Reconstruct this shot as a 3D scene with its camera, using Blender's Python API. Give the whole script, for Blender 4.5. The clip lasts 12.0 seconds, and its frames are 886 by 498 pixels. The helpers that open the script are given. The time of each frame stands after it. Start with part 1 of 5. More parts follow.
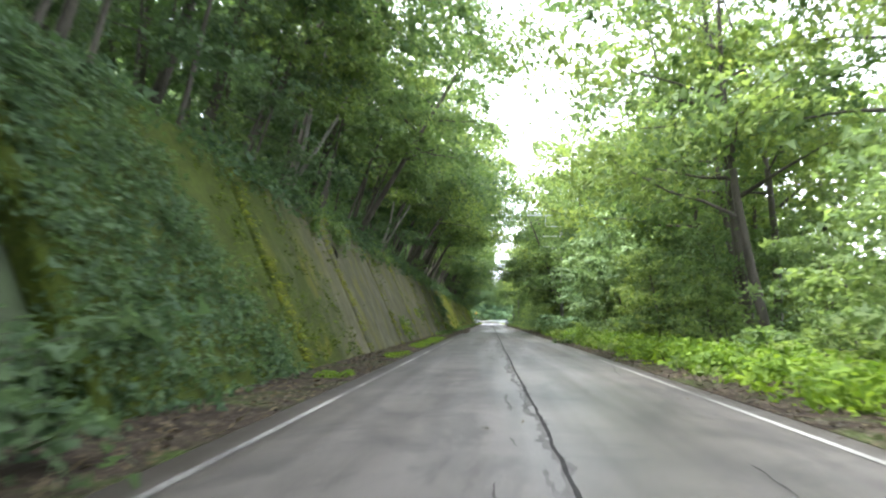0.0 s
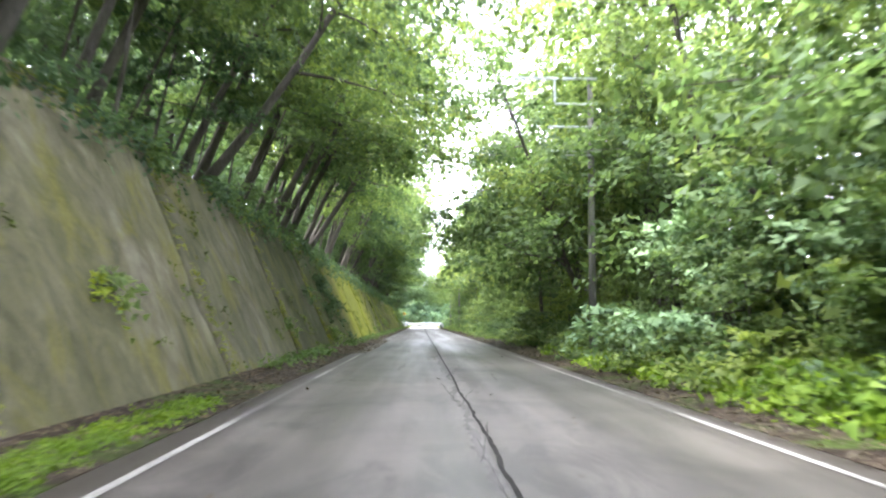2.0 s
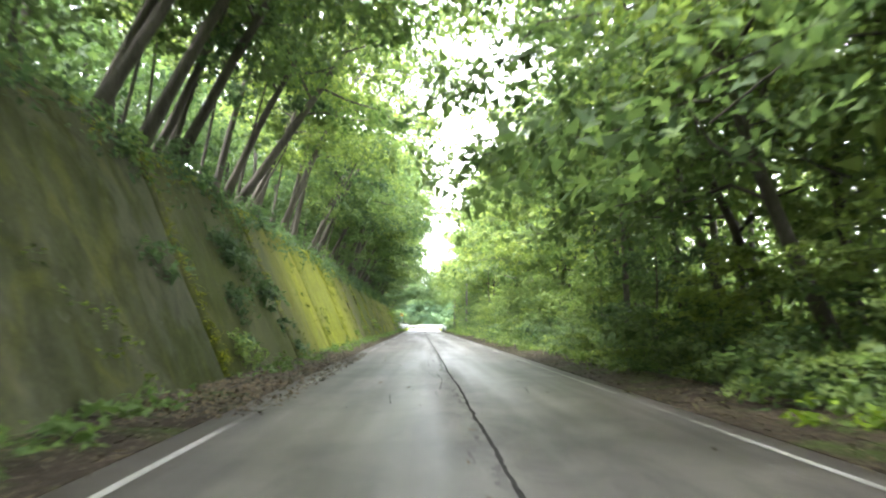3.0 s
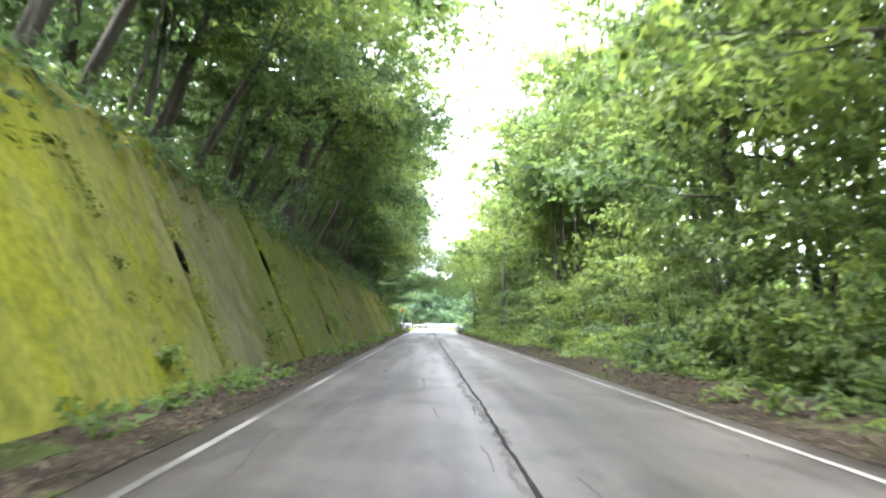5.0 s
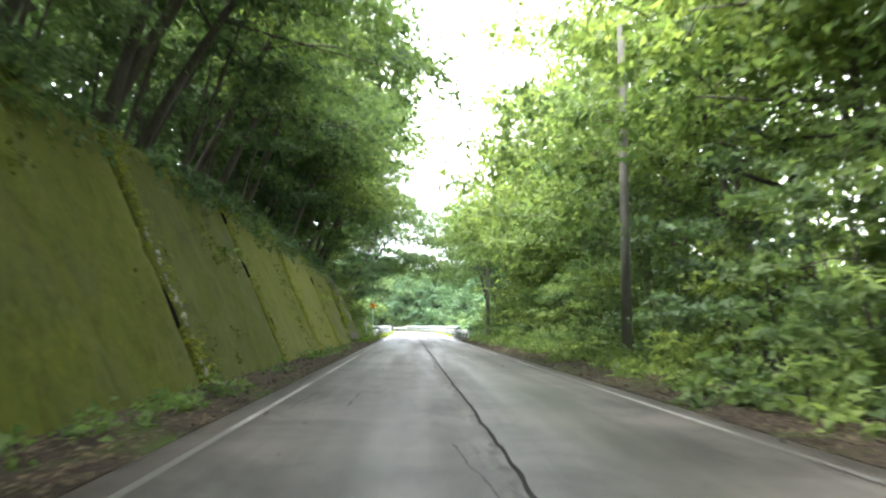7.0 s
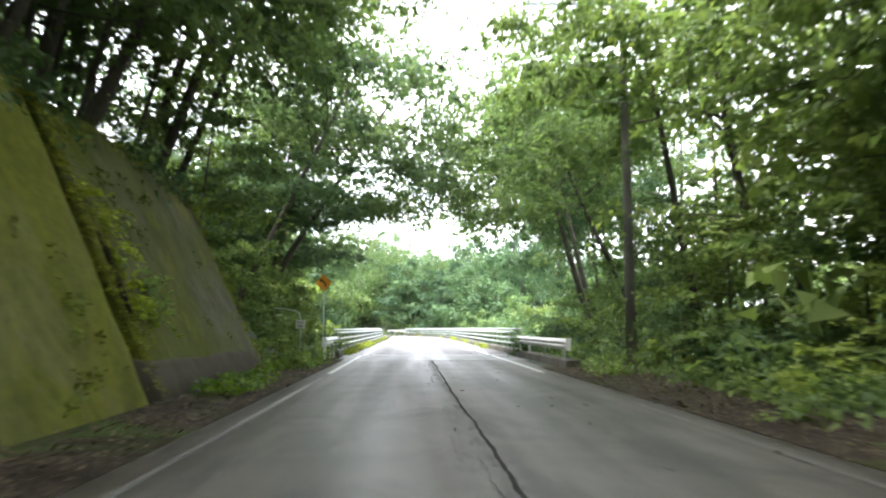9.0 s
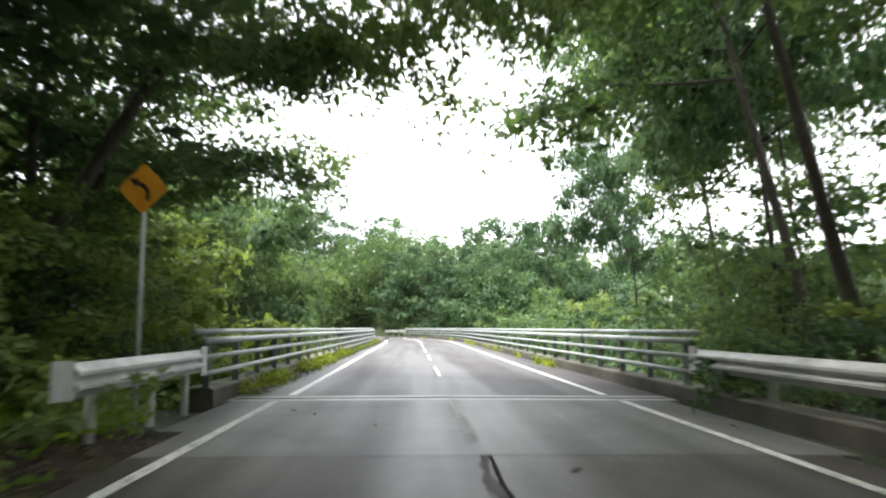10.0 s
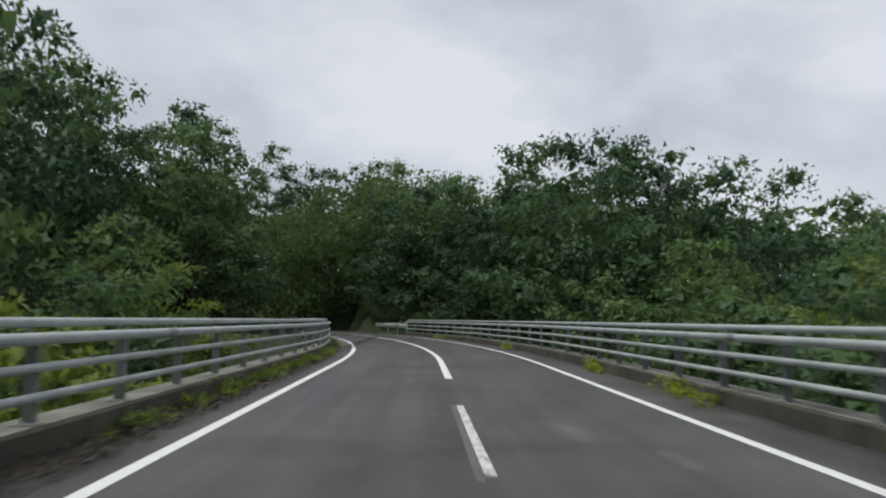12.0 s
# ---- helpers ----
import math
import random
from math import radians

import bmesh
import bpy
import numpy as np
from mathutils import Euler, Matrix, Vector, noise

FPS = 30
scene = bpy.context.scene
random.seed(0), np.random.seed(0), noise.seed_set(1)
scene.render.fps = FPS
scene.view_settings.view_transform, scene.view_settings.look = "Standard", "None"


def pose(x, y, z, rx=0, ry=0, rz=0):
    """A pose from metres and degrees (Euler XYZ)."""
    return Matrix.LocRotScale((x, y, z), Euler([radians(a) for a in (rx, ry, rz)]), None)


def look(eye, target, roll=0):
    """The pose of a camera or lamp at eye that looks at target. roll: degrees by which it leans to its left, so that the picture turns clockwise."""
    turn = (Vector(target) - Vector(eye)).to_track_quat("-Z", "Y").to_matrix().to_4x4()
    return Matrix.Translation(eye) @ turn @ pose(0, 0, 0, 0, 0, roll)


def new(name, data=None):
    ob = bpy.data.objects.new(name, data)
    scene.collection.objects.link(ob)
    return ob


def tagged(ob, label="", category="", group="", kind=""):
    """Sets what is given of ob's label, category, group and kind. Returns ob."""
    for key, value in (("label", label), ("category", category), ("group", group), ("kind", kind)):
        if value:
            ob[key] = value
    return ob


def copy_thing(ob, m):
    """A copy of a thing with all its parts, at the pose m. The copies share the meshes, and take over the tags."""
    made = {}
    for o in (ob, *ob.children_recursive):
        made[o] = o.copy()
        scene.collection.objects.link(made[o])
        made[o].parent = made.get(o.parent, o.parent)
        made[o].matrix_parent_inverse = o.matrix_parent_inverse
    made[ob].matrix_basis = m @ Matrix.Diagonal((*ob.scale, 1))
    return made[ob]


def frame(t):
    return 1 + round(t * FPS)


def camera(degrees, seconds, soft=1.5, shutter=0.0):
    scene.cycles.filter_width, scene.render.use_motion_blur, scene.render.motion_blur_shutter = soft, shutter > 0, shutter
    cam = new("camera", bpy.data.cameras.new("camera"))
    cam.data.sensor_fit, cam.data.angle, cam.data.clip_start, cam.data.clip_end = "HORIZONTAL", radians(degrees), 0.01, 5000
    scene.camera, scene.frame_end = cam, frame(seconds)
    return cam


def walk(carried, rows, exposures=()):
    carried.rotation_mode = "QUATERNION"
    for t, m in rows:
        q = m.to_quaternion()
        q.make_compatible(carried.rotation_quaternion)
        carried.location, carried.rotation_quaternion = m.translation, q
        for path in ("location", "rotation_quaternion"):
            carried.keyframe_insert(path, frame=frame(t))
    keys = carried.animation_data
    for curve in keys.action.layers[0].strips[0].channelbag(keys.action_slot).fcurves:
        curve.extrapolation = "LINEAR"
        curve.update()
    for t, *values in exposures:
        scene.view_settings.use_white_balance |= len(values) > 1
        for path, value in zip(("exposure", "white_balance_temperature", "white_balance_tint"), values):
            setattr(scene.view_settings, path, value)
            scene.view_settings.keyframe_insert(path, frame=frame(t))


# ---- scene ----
# ---------------------------------------------------------------- camera
cam = camera(60.0, 12.0, soft=2.1, shutter=0.22)
PATH = [
    # seconds, x, y, height, yaw, pitch, roll
    (0.0, -0.62, 0.00, 1.25, 3.49, 5.28, -0.35),
    (0.5, -0.71, 10.00, 1.25, 1.35, 5.51, -0.86),
    (1.0, -0.78, 20.00, 1.25, -0.34, 5.73, -1.02),
    (1.5, -0.73, 30.00, 1.25, -1.12, 5.71, -0.41),
    (2.0, -0.72, 40.00, 1.25, -1.65, 5.48, -0.36),
    (2.5, -0.73, 50.00, 1.25, -1.65, 5.82, -0.62),
    (3.0, -0.75, 60.00, 1.25, -1.68, 5.64, -0.52),
    (3.5, -0.81, 70.00, 1.25, -1.51, 5.23, -0.95),
    (5.5, -0.88, 110.00, 1.25, -1.21, 5.62, -0.45),
    (6.0, -0.94, 120.00, 1.25, -2.07, 5.42, -0.26),
    (6.5, -0.94, 130.00, 1.25, -2.45, 5.59, -0.30),
    (7.0, -0.92, 140.00, 1.25, -2.48, 5.71, -0.17),
    (9.0, -0.82, 181.80, 1.25, -2.43, 5.87, 0.19),
    (9.5, -0.86, 192.70, 1.25, -2.87, 5.88, -0.23),
    (10.0, -0.74, 203.60, 1.25, -2.30, 5.87, -0.14),
    (10.3, -0.68, 210.14, 1.25, -2.62, 5.52, 0.13),
    (10.5, -0.64, 214.50, 1.25, -2.69, 5.41, 0.10),
    (11.0, -0.61, 225.40, 1.25, -2.61, 5.84, -0.17),
    (11.5, -0.59, 236.30, 1.25, -2.25, 5.66, -0.38),
    (12.0, -0.59, 247.20, 1.25, -1.61, 5.26, -0.67)]
walk(cam, [(t, pose(x, y, z, 90 + p, r, w)) for t, x, y, z, w, p, r in PATH],
     exposures=[(0.0, 3.2, 6000, 11), (0.5, 3.5, 6000, 12), (1.0, 3.7, 5900, 14), (1.5, 3.95, 5900, 18), (2.5, 4.0, 5900, 18), (3.0, 4.2, 6200, 12), (3.5, 3.95, 6700, 8), (5.3, 3.95, 5900, 17), (6.0, 3.65, 6200, 12), (7.0, 3.7, 6200, 10), (9.0, 3.2, 6300, 10), (9.5, 3.1, 6200, 12), (9.8, 2.7, 6400, 10), (10.1, 2.0, 6600, 10), (10.4, 1.1, 7200, 9), (10.7, 0.55, 6700, 10), (11.2, -0.1, 6600, 7), (12.0, -0.05, 6200, 9)])

# ---------------------------------------------------------------- light
SUN_EL, SUN_AZ = radians(68), radians(262)
world = bpy.data.worlds.new("overcast_sky")
scene.world = world
world.use_nodes = True
wn = world.node_tree
wn.nodes.clear()


def link(tree, a, b):
    tree.links.new(a, b)


def node(tree, kind, **values):
    n = tree.nodes.new(kind)
    for k, v in values.items():
        if k in n.inputs:
            n.inputs[k].default_value = v
    return n


sky = wn.nodes.new("ShaderNodeTexSky")
sky.sky_type, sky.sun_disc, sky.sun_elevation, sky.sun_rotation = "NISHITA", False, SUN_EL, SUN_AZ
coord = wn.nodes.new("ShaderNodeTexCoord")
mapping = wn.nodes.new("ShaderNodeMapping")
mapping.inputs["Scale"].default_value = (1.0, 1.0, 1.7)
clouds = node(wn, "ShaderNodeTexNoise", Scale=3.2, Detail=6.0, Roughness=0.5, Distortion=0.15)
cloud_ramp = wn.nodes.new("ShaderNodeValToRGB")
cloud_ramp.color_ramp.elements[0].position, cloud_ramp.color_ramp.elements[0].color = 0.36, (0.65, 0.675, 0.72, 1)
cloud_ramp.color_ramp.elements[1].position, cloud_ramp.color_ramp.elements[1].color = 0.6, (0.93, 0.935, 0.965, 1)
link(wn, coord.outputs["Generated"], mapping.inputs["Vector"])
link(wn, mapping.outputs["Vector"], clouds.inputs["Vector"])
link(wn, clouds.outputs["Fac"], cloud_ramp.inputs["Fac"])
sky_part = node(wn, "ShaderNodeBackground", Strength=0.05)
cloud_part = node(wn, "ShaderNodeBackground", Strength=0.9)
link(wn, sky.outputs["Color"], sky_part.inputs["Color"])
link(wn, cloud_ramp.outputs["Color"], cloud_part.inputs["Color"])
both = wn.nodes.new("ShaderNodeMixShader")
both.inputs["Fac"].default_value = 0.9
world_out = wn.nodes.new("ShaderNodeOutputWorld")
link(wn, sky_part.outputs[0], both.inputs[1])
link(wn, cloud_part.outputs[0], both.inputs[2])
link(wn, both.outputs[0], world_out.inputs["Surface"])

sun = new("sun", bpy.data.lights.new("sun", "SUN"))
sun.data.energy, sun.data.angle, sun.data.color = 2.0, radians(14), (1.0, 0.96, 0.88)
sun.matrix_world = look((0, 0, 60), (0 - 60 * math.cos(SUN_EL) * math.sin(SUN_AZ), -60 * math.cos(SUN_EL) * math.cos(SUN_AZ), 60 - 60 * math.sin(SUN_EL)))

# ---------------------------------------------------------------- materials


def material(name, rough=0.8, metal=0.0):
    m = bpy.data.materials.new(name)
    m.use_nodes = True
    b = m.node_tree.nodes["Principled BSDF"]
    b.inputs["Roughness"].default_value, b.inputs["Metallic"].default_value = rough, metal
    return m, m.node_tree, b


def place(tree, scale=(1, 1, 1)):
    """World-sized coordinates."""
    g = tree.nodes.new("ShaderNodeNewGeometry")
    m = tree.nodes.new("ShaderNodeMapping")
    m.inputs["Scale"].default_value = scale
    link(tree, g.outputs["Position"], m.inputs["Vector"])
    return m.outputs["Vector"]


def grain(tree, scale, detail=4.0, rough=0.55, at=None, warp=0.0):
    n = node(tree, "ShaderNodeTexNoise", Scale=scale, Detail=detail, Roughness=rough, Distortion=warp)
    link(tree, at if at is not None else place(tree), n.inputs["Vector"])
    return n.outputs["Fac"]


def ramp(tree, fac, *stops):
    r = tree.nodes.new("ShaderNodeValToRGB")
    els = r.color_ramp.elements
    while len(els) < len(stops):
        els.new(0.5)
    for e, (p, c) in zip(els, stops):
        e.position, e.color = p, (*c, 1) if len(c) == 3 else c
    link(tree, fac, r.inputs["Fac"])
    return r.outputs["Color"]


def mix(tree, fac, a, b, how="MIX"):
    n = tree.nodes.new("ShaderNodeMix")
    n.data_type, n.blend_type = "RGBA", how
    for socket, value in ((n.inputs[0], fac), (n.inputs[6], a), (n.inputs[7], b)):
        if isinstance(value, (int, float)):
            socket.default_value = value
        elif isinstance(value, tuple):
            socket.default_value = (*value, 1)
        else:
            link(tree, value, socket)
    return n.outputs[2]


def bump(tree, shader, height, strength=0.4, distance=0.02):
    n = node(tree, "ShaderNodeBump", Strength=strength, Distance=distance)
    link(tree, height, n.inputs["Height"])
    link(tree, n.outputs["Normal"], shader.inputs["Normal"])


def two_scale(name, dark, light, big=0.6, small=18.0, rough=0.85, metal=0.0, relief=0.4, depth=0.01, lo=0.35, hi=0.68, at_scale=(1, 1, 1)):
    """A surface with blotches and grain between two colours."""
    m, t, b = material(name, rough, metal)
    at = place(t, at_scale)
    blotch = ramp(t, grain(t, big, at=at), (lo, dark), (hi, light))
    fine = grain(t, small, 6.0, 0.65, at=at)
    c = mix(t, 0.35, blotch, ramp(t, fine, (0.3, tuple(v * 0.62 for v in dark)), (0.7, tuple(min(1, v * 1.15) for v in light))))
    link(t, c, b.inputs["Base Color"])
    bump(t, b, fine, relief, depth)
    return m


def asphalt_material(name, dark, light, patched=0.0):
    """Rolled asphalt with wheel-track streaks, broad stains, and darker repairs where patched."""
    m, t, b = material(name, 0.7)
    b.inputs["Specular IOR Level"].default_value = 0.34
    at = place(t)
    streak = place(t, (1.6, 0.07, 1.0))
    tone = ramp(t, grain(t, 1.0, 5.0, at=streak), (0.35, dark), (0.65, light))
    stain = ramp(t, grain(t, 0.45, 5.0, 0.6, at=at, warp=0.6), (0.36, (0.66, 0.65, 0.65)), (0.58, (1.05, 1.05, 1.05)))
    chips = ramp(t, grain(t, 70.0, 3.0, 0.8, at=at), (0.35, (0.6, 0.6, 0.62)), (0.7, (1.35, 1.35, 1.35)))
    c = mix(t, 1.0, mix(t, 1.0, tone, stain, "MULTIPLY"), chips, "MULTIPLY")
    if patched:
        spot = ramp(t, grain(t, 1.0, 6.0, 0.68, at=place(t, (0.75, 0.33, 1.0)), warp=1.3), (0.5, (1, 1, 1)), (0.6, (1 - patched,) * 3))
        c = mix(t, 1.0, c, spot, "MULTIPLY")
        apart = t.nodes.new("ShaderNodeSeparateXYZ")
        link(t, at, apart.inputs[0])
        far_out = t.nodes.new("ShaderNodeMath")
        far_out.operation = "ABSOLUTE"
        link(t, apart.outputs["X"], far_out.inputs[0])
        rim = t.nodes.new("ShaderNodeMapRange")
        rim.inputs["From Min"].default_value, rim.inputs["From Max"].default_value = 2.7, 3.3
        link(t, far_out.outputs[0], rim.inputs["Value"])
        dirt = mix(t, 1.0, rim.outputs[0], ramp(t, grain(t, 1.6, 6.0, 0.7, at=at), (0.3, (0.5,) * 3), (0.6, (1.0,) * 3)), "MULTIPLY")
        c = mix(t, dirt, c, (0.024, 0.018, 0.013))
    link(t, c, b.inputs["Base Color"])
    wet = ramp(t, grain(t, 0.35, 3.0, at=streak), (0.4, (0.42,) * 3), (0.62, (0.66,) * 3))
    link(t, wet, b.inputs["Roughness"])
    bump(t, b, mix(t, 0.5, grain(t, 90.0, 2.0, 0.7, at=at), grain(t, 5.0, 4.0, 0.6, at=at)), 0.4, 0.008)
    return m


def worn_paint(name, keep_from, keep_to, base=(0.74, 0.74, 0.72), size=2.4, stretch=0.0):
    """Road paint through which the asphalt shows where it has worn off; stretch: how far whole lengths of it have faded."""
    m, t, b = material(name, 0.6)
    at = place(t)
    kept = grain(t, size, 8.0, 0.75, at=at)
    if stretch:
        kept = mix(t, stretch, kept, grain(t, 0.16, 3.0, 0.5, at=place(t, (0.3, 1, 1))))
    wear = ramp(t, kept, (keep_from, (0.1, 0.092, 0.085)), (keep_to, base))
    dirt = ramp(t, grain(t, 26.0, 4.0, 0.7, at=at), (0.3, (0.62, 0.61, 0.58)), (0.6, (1, 1, 1)))
    link(t, mix(t, 1.0, wear, dirt, "MULTIPLY"), b.inputs["Base Color"])
    return m


def wall_material():
    """Stained retaining-wall concrete, grown over with moss in streaks and flaking in pale patches."""
    m, t, b = material("mossy_concrete", 0.92)
    b.inputs["Specular IOR Level"].default_value = 0.12
    at = place(t)
    tall = place(t, (0.8, 0.8, 0.62))
    grey = ramp(t, grain(t, 1.3, 7.0, 0.62, at=tall), (0.3, (0.075, 0.067, 0.053)), (0.55, (0.128, 0.117, 0.096)), (0.75, (0.185, 0.172, 0.143)))
    flake = ramp(t, grain(t, 2.6, 6.0, 0.7, at=at, warp=1.0), (0.6, (0, 0, 0)), (0.75, (0.4, 0.4, 0.4)))
    grey = mix(t, flake, grey, (0.27, 0.258, 0.225))
    moss = ramp(t, grain(t, 11.0, 5.0, 0.75, at=at), (0.3, (0.02, 0.024, 0.005)), (0.55, (0.041, 0.047, 0.008)), (0.75, (0.078, 0.086, 0.013)))
    patch = ramp(t, grain(t, 0.33, 5.0, 0.62, at=tall, warp=0.5), (0.3, (0, 0, 0)), (0.52, (1, 1, 1)))
    streak = ramp(t, grain(t, 1.0, 6.0, 0.65, at=place(t, (0.7, 0.9, 0.3)), warp=0.8), (0.45, (0, 0, 0)), (0.75, (1, 1, 1)))
    y = t.nodes.new("ShaderNodeSeparateXYZ")
    link(t, at, y.inputs[0])
    along = t.nodes.new("ShaderNodeMapRange")
    for k, v in (("From Min", 0.0), ("From Max", 210.0)):
        along.inputs[k].default_value = v
    link(t, y.outputs["Y"], along.inputs["Value"])
    # how much moss has taken each stretch of the wall, where it is the vivid yellow kind, and where green
    taken = ramp(t, along.outputs[0], (0.0, (1.0,) * 3), (0.095, (1.0,) * 3), (0.125, (0.5,) * 3), (0.17, (0.42,) * 3), (0.3, (0.5,) * 3), (0.38, (0.95,) * 3), (0.53, (0.92,) * 3), (0.57, (0.8,) * 3), (0.6, (1.0,) * 3), (0.93, (0.9,) * 3), (0.96, (0.6,) * 3))
    # the peak near 0.5 also has sunlight through a tree gap painted in
    vivid = ramp(t, along.outputs[0], (0.42, (0.0,) * 3), (0.475, (1.0,) * 3), (0.53, (0.8,) * 3), (0.565, (0.1,) * 3), (0.66, (0.08,) * 3), (0.76, (0.27,) * 3), (0.9, (0.25,) * 3))
    # the dark green at 0.6 to 0.67 paints in shade of the canopy above
    green = ramp(t, along.outputs[0], (0.0, (1.0,) * 3), (0.1, (0.95,) * 3), (0.14, (0.15,) * 3), (0.32, (0.1,) * 3), (0.37, (0.35,) * 3), (0.42, (0.3,) * 3), (0.57, (0.2,) * 3), (0.6, (0.9,) * 3), (0.67, (0.8,) * 3), (0.72, (0.2,) * 3))
    moss = mix(t, green, moss, ramp(t, grain(t, 7.0, 5.0, 0.75, at=at), (0.3, (0.012, 0.02, 0.004)), (0.7, (0.044, 0.06, 0.009))))
    moss = mix(t, vivid, moss, ramp(t, grain(t, 6.0, 5.0, 0.7, at=at), (0.3, (0.13, 0.145, 0.01)), (0.7, (0.3, 0.305, 0.024))))
    cover = mix(t, 1.0, mix(t, 0.5, patch, streak, "ADD"), taken, "MULTIPLY")
    cover = mix(t, 1.0, cover, mix(t, 1.0, vivid, patch, "MULTIPLY"), "LIGHTEN")
    most = t.nodes.new("ShaderNodeMath")
    most.operation, most.inputs[1].default_value = "POWER", 2.6
    link(t, taken, most.inputs[0])
    cover = mix(t, 1.0, cover, most.outputs[0], "LIGHTEN")
    # bare spots where the moss has come off
    bare = ramp(t, grain(t, 1.9, 7.0, 0.7, at=place(t, (1, 1, 0.8)), warp=1.4), (0.63, (1, 1, 1)), (0.7, (0.55, 0.55, 0.55)))
    cover = mix(t, 1.0, cover, bare, "MULTIPLY")
    info = t.nodes.new("ShaderNodeObjectInfo")
    tone = ramp(t, info.outputs["Random"], (0.0, (0.62, 0.66, 0.64)), (1.0, (1.26, 1.22, 1.1)))
    blotch = ramp(t, grain(t, 1.1, 8.0, 0.7, at=place(t, (1.0, 1.0, 0.55)), warp=1.2), (0.32, (0.62, 0.62, 0.62)), (0.5, (1, 1, 1)), (0.68, (1.25, 1.22, 1.15)))
    tone = mix(t, 1.0, tone, blotch, "MULTIPLY")
    face = mix(t, 1.0, mix(t, cover, grey, moss), tone, "MULTIPLY")
    # isles of yellow-green moss on the barer stretches
    isles = ramp(t, grain(t, 0.8, 8.0, 0.68, at=tall, warp=0.9), (0.52, (0, 0, 0)), (0.62, (0.62,) * 3))
    isles = mix(t, 1.0, isles, ramp(t, along.outputs[0], (0.08, (0.0,) * 3), (0.1, (1.0,) * 3), (0.3, (0.85,) * 3), (0.38, (0.25,) * 3), (0.9, (0.3,) * 3), (0.95, (1.0,) * 3)), "MULTIPLY")
    yellow = ramp(t, grain(t, 10.0, 6.0, 0.75, at=at), (0.3, (0.045, 0.045, 0.006)), (0.7, (0.17, 0.16, 0.02)))
    link(t, mix(t, isles, face, yellow), b.inputs["Base Color"])
    bump(t, b, grain(t, 9.0, 8.0, 0.7, at=at), 0.6, 0.035)
    return m


def verge_material():
    """Dark damp soil with trodden leaf litter and patches of moss."""
    m, t, b = material("verge_soil", 0.95)
    b.inputs["Specular IOR Level"].default_value = 0.15
    at = place(t)
    soil = ramp(t, grain(t, 3.0, 6.0, 0.7, at=at), (0.3, (0.009, 0.007, 0.005)), (0.7, (0.03, 0.021, 0.014)))
    flecks = t.nodes.new("ShaderNodeTexVoronoi")
    flecks.inputs["Scale"].default_value = 16.0
    link(t, at, flecks.inputs["Vector"])
    shade = t.nodes.new("ShaderNodeSeparateColor")
    link(t, flecks.outputs["Color"], shade.inputs[0])
    leaf = ramp(t, shade.outputs[0], (0.0, (0.012, 0.009, 0.007)), (0.6, (0.038, 0.027, 0.019)), (1.0, (0.085, 0.066, 0.045)))
    c = mix(t, ramp(t, grain(t, 0.9, 4.0, at=at), (0.4, (0, 0, 0)), (0.55, (0.85,) * 3)), soil, leaf)
    moss = ramp(t, grain(t, 14.0, 4.0, 0.7, at=at), (0.3, (0.014, 0.026, 0.004)), (0.7, (0.05, 0.075, 0.012)))
    c = mix(t, ramp(t, grain(t, 0.55, 5.0, 0.6, at=at, warp=0.8), (0.52, (0, 0, 0)), (0.64, (0.9,) * 3)), c, moss)
    link(t, c, b.inputs["Base Color"])
    bump(t, b, mix(t, 0.5, flecks.outputs["Distance"], grain(t, 9.0, 5.0, 0.7, at=at)), 0.9, 0.05)
    return m


def leaf_material(name, deep, fresh, through_light=0.35):
    """Leaves whose colour varies from leaf to leaf and from plant to plant, and which let light through."""
    m, t, b = material(name, 0.62)
    b.inputs["Specular IOR Level"].default_value = 0.22
    info = t.nodes.new("ShaderNodeObjectInfo")
    geo = t.nodes.new("ShaderNodeNewGeometry")
    c = mix(t, geo.outputs["Random Per Island"], deep, fresh)
    tint = ramp(t, info.outputs["Random"], (0.0, (0.65, 0.74, 0.74)), (0.5, (1, 1, 1)), (1.0, (1.22, 1.17, 0.92)))
    c = mix(t, 1.0, c, tint, "MULTIPLY")
    clump = ramp(t, grain(t, 0.5, 3.0, at=place(t)), (0.3, (0.75, 0.8, 0.8)), (0.7, (1.2, 1.15, 1.0)))
    c = mix(t, 1.0, c, clump, "MULTIPLY")
    link(t, c, b.inputs["Base Color"])
    tr = t.nodes.new("ShaderNodeBsdfTranslucent")
    link(t, mix(t, 1.0, c, (1.5, 1.52, 1.05), "MULTIPLY"), tr.inputs["Color"])
    both_ways = t.nodes.new("ShaderNodeMixShader")
    both_ways.inputs["Fac"].default_value = through_light
    out = t.nodes["Material Output"]
    link(t, b.outputs[0], both_ways.inputs[1])
    link(t, tr.outputs[0], both_ways.inputs[2])
    link(t, both_ways.outputs[0], out.inputs["Surface"])
    return m


ASPHALT = asphalt_material("asphalt_old", (0.066, 0.057, 0.049), (0.108, 0.095, 0.083), 0.36)
ASPHALT_BRIDGE = asphalt_material("asphalt_bridge", (0.057, 0.052, 0.051), (0.087, 0.08, 0.078))
ASPHALT_PATCH = asphalt_material("asphalt_patch", (0.09, 0.088, 0.085), (0.14, 0.138, 0.133))
SEALANT = two_scale("joint_sealant", (0.014, 0.013, 0.012), (0.03, 0.028, 0.026), 3.0, 40.0, 0.9)
SEALANT.node_tree.nodes["Principled BSDF"].inputs["Specular IOR Level"].default_value = 0.12
CRACK = two_scale("crack_shadow_dirt", (0.026, 0.023, 0.02), (0.05, 0.045, 0.04), 3.0, 40.0, 0.95)
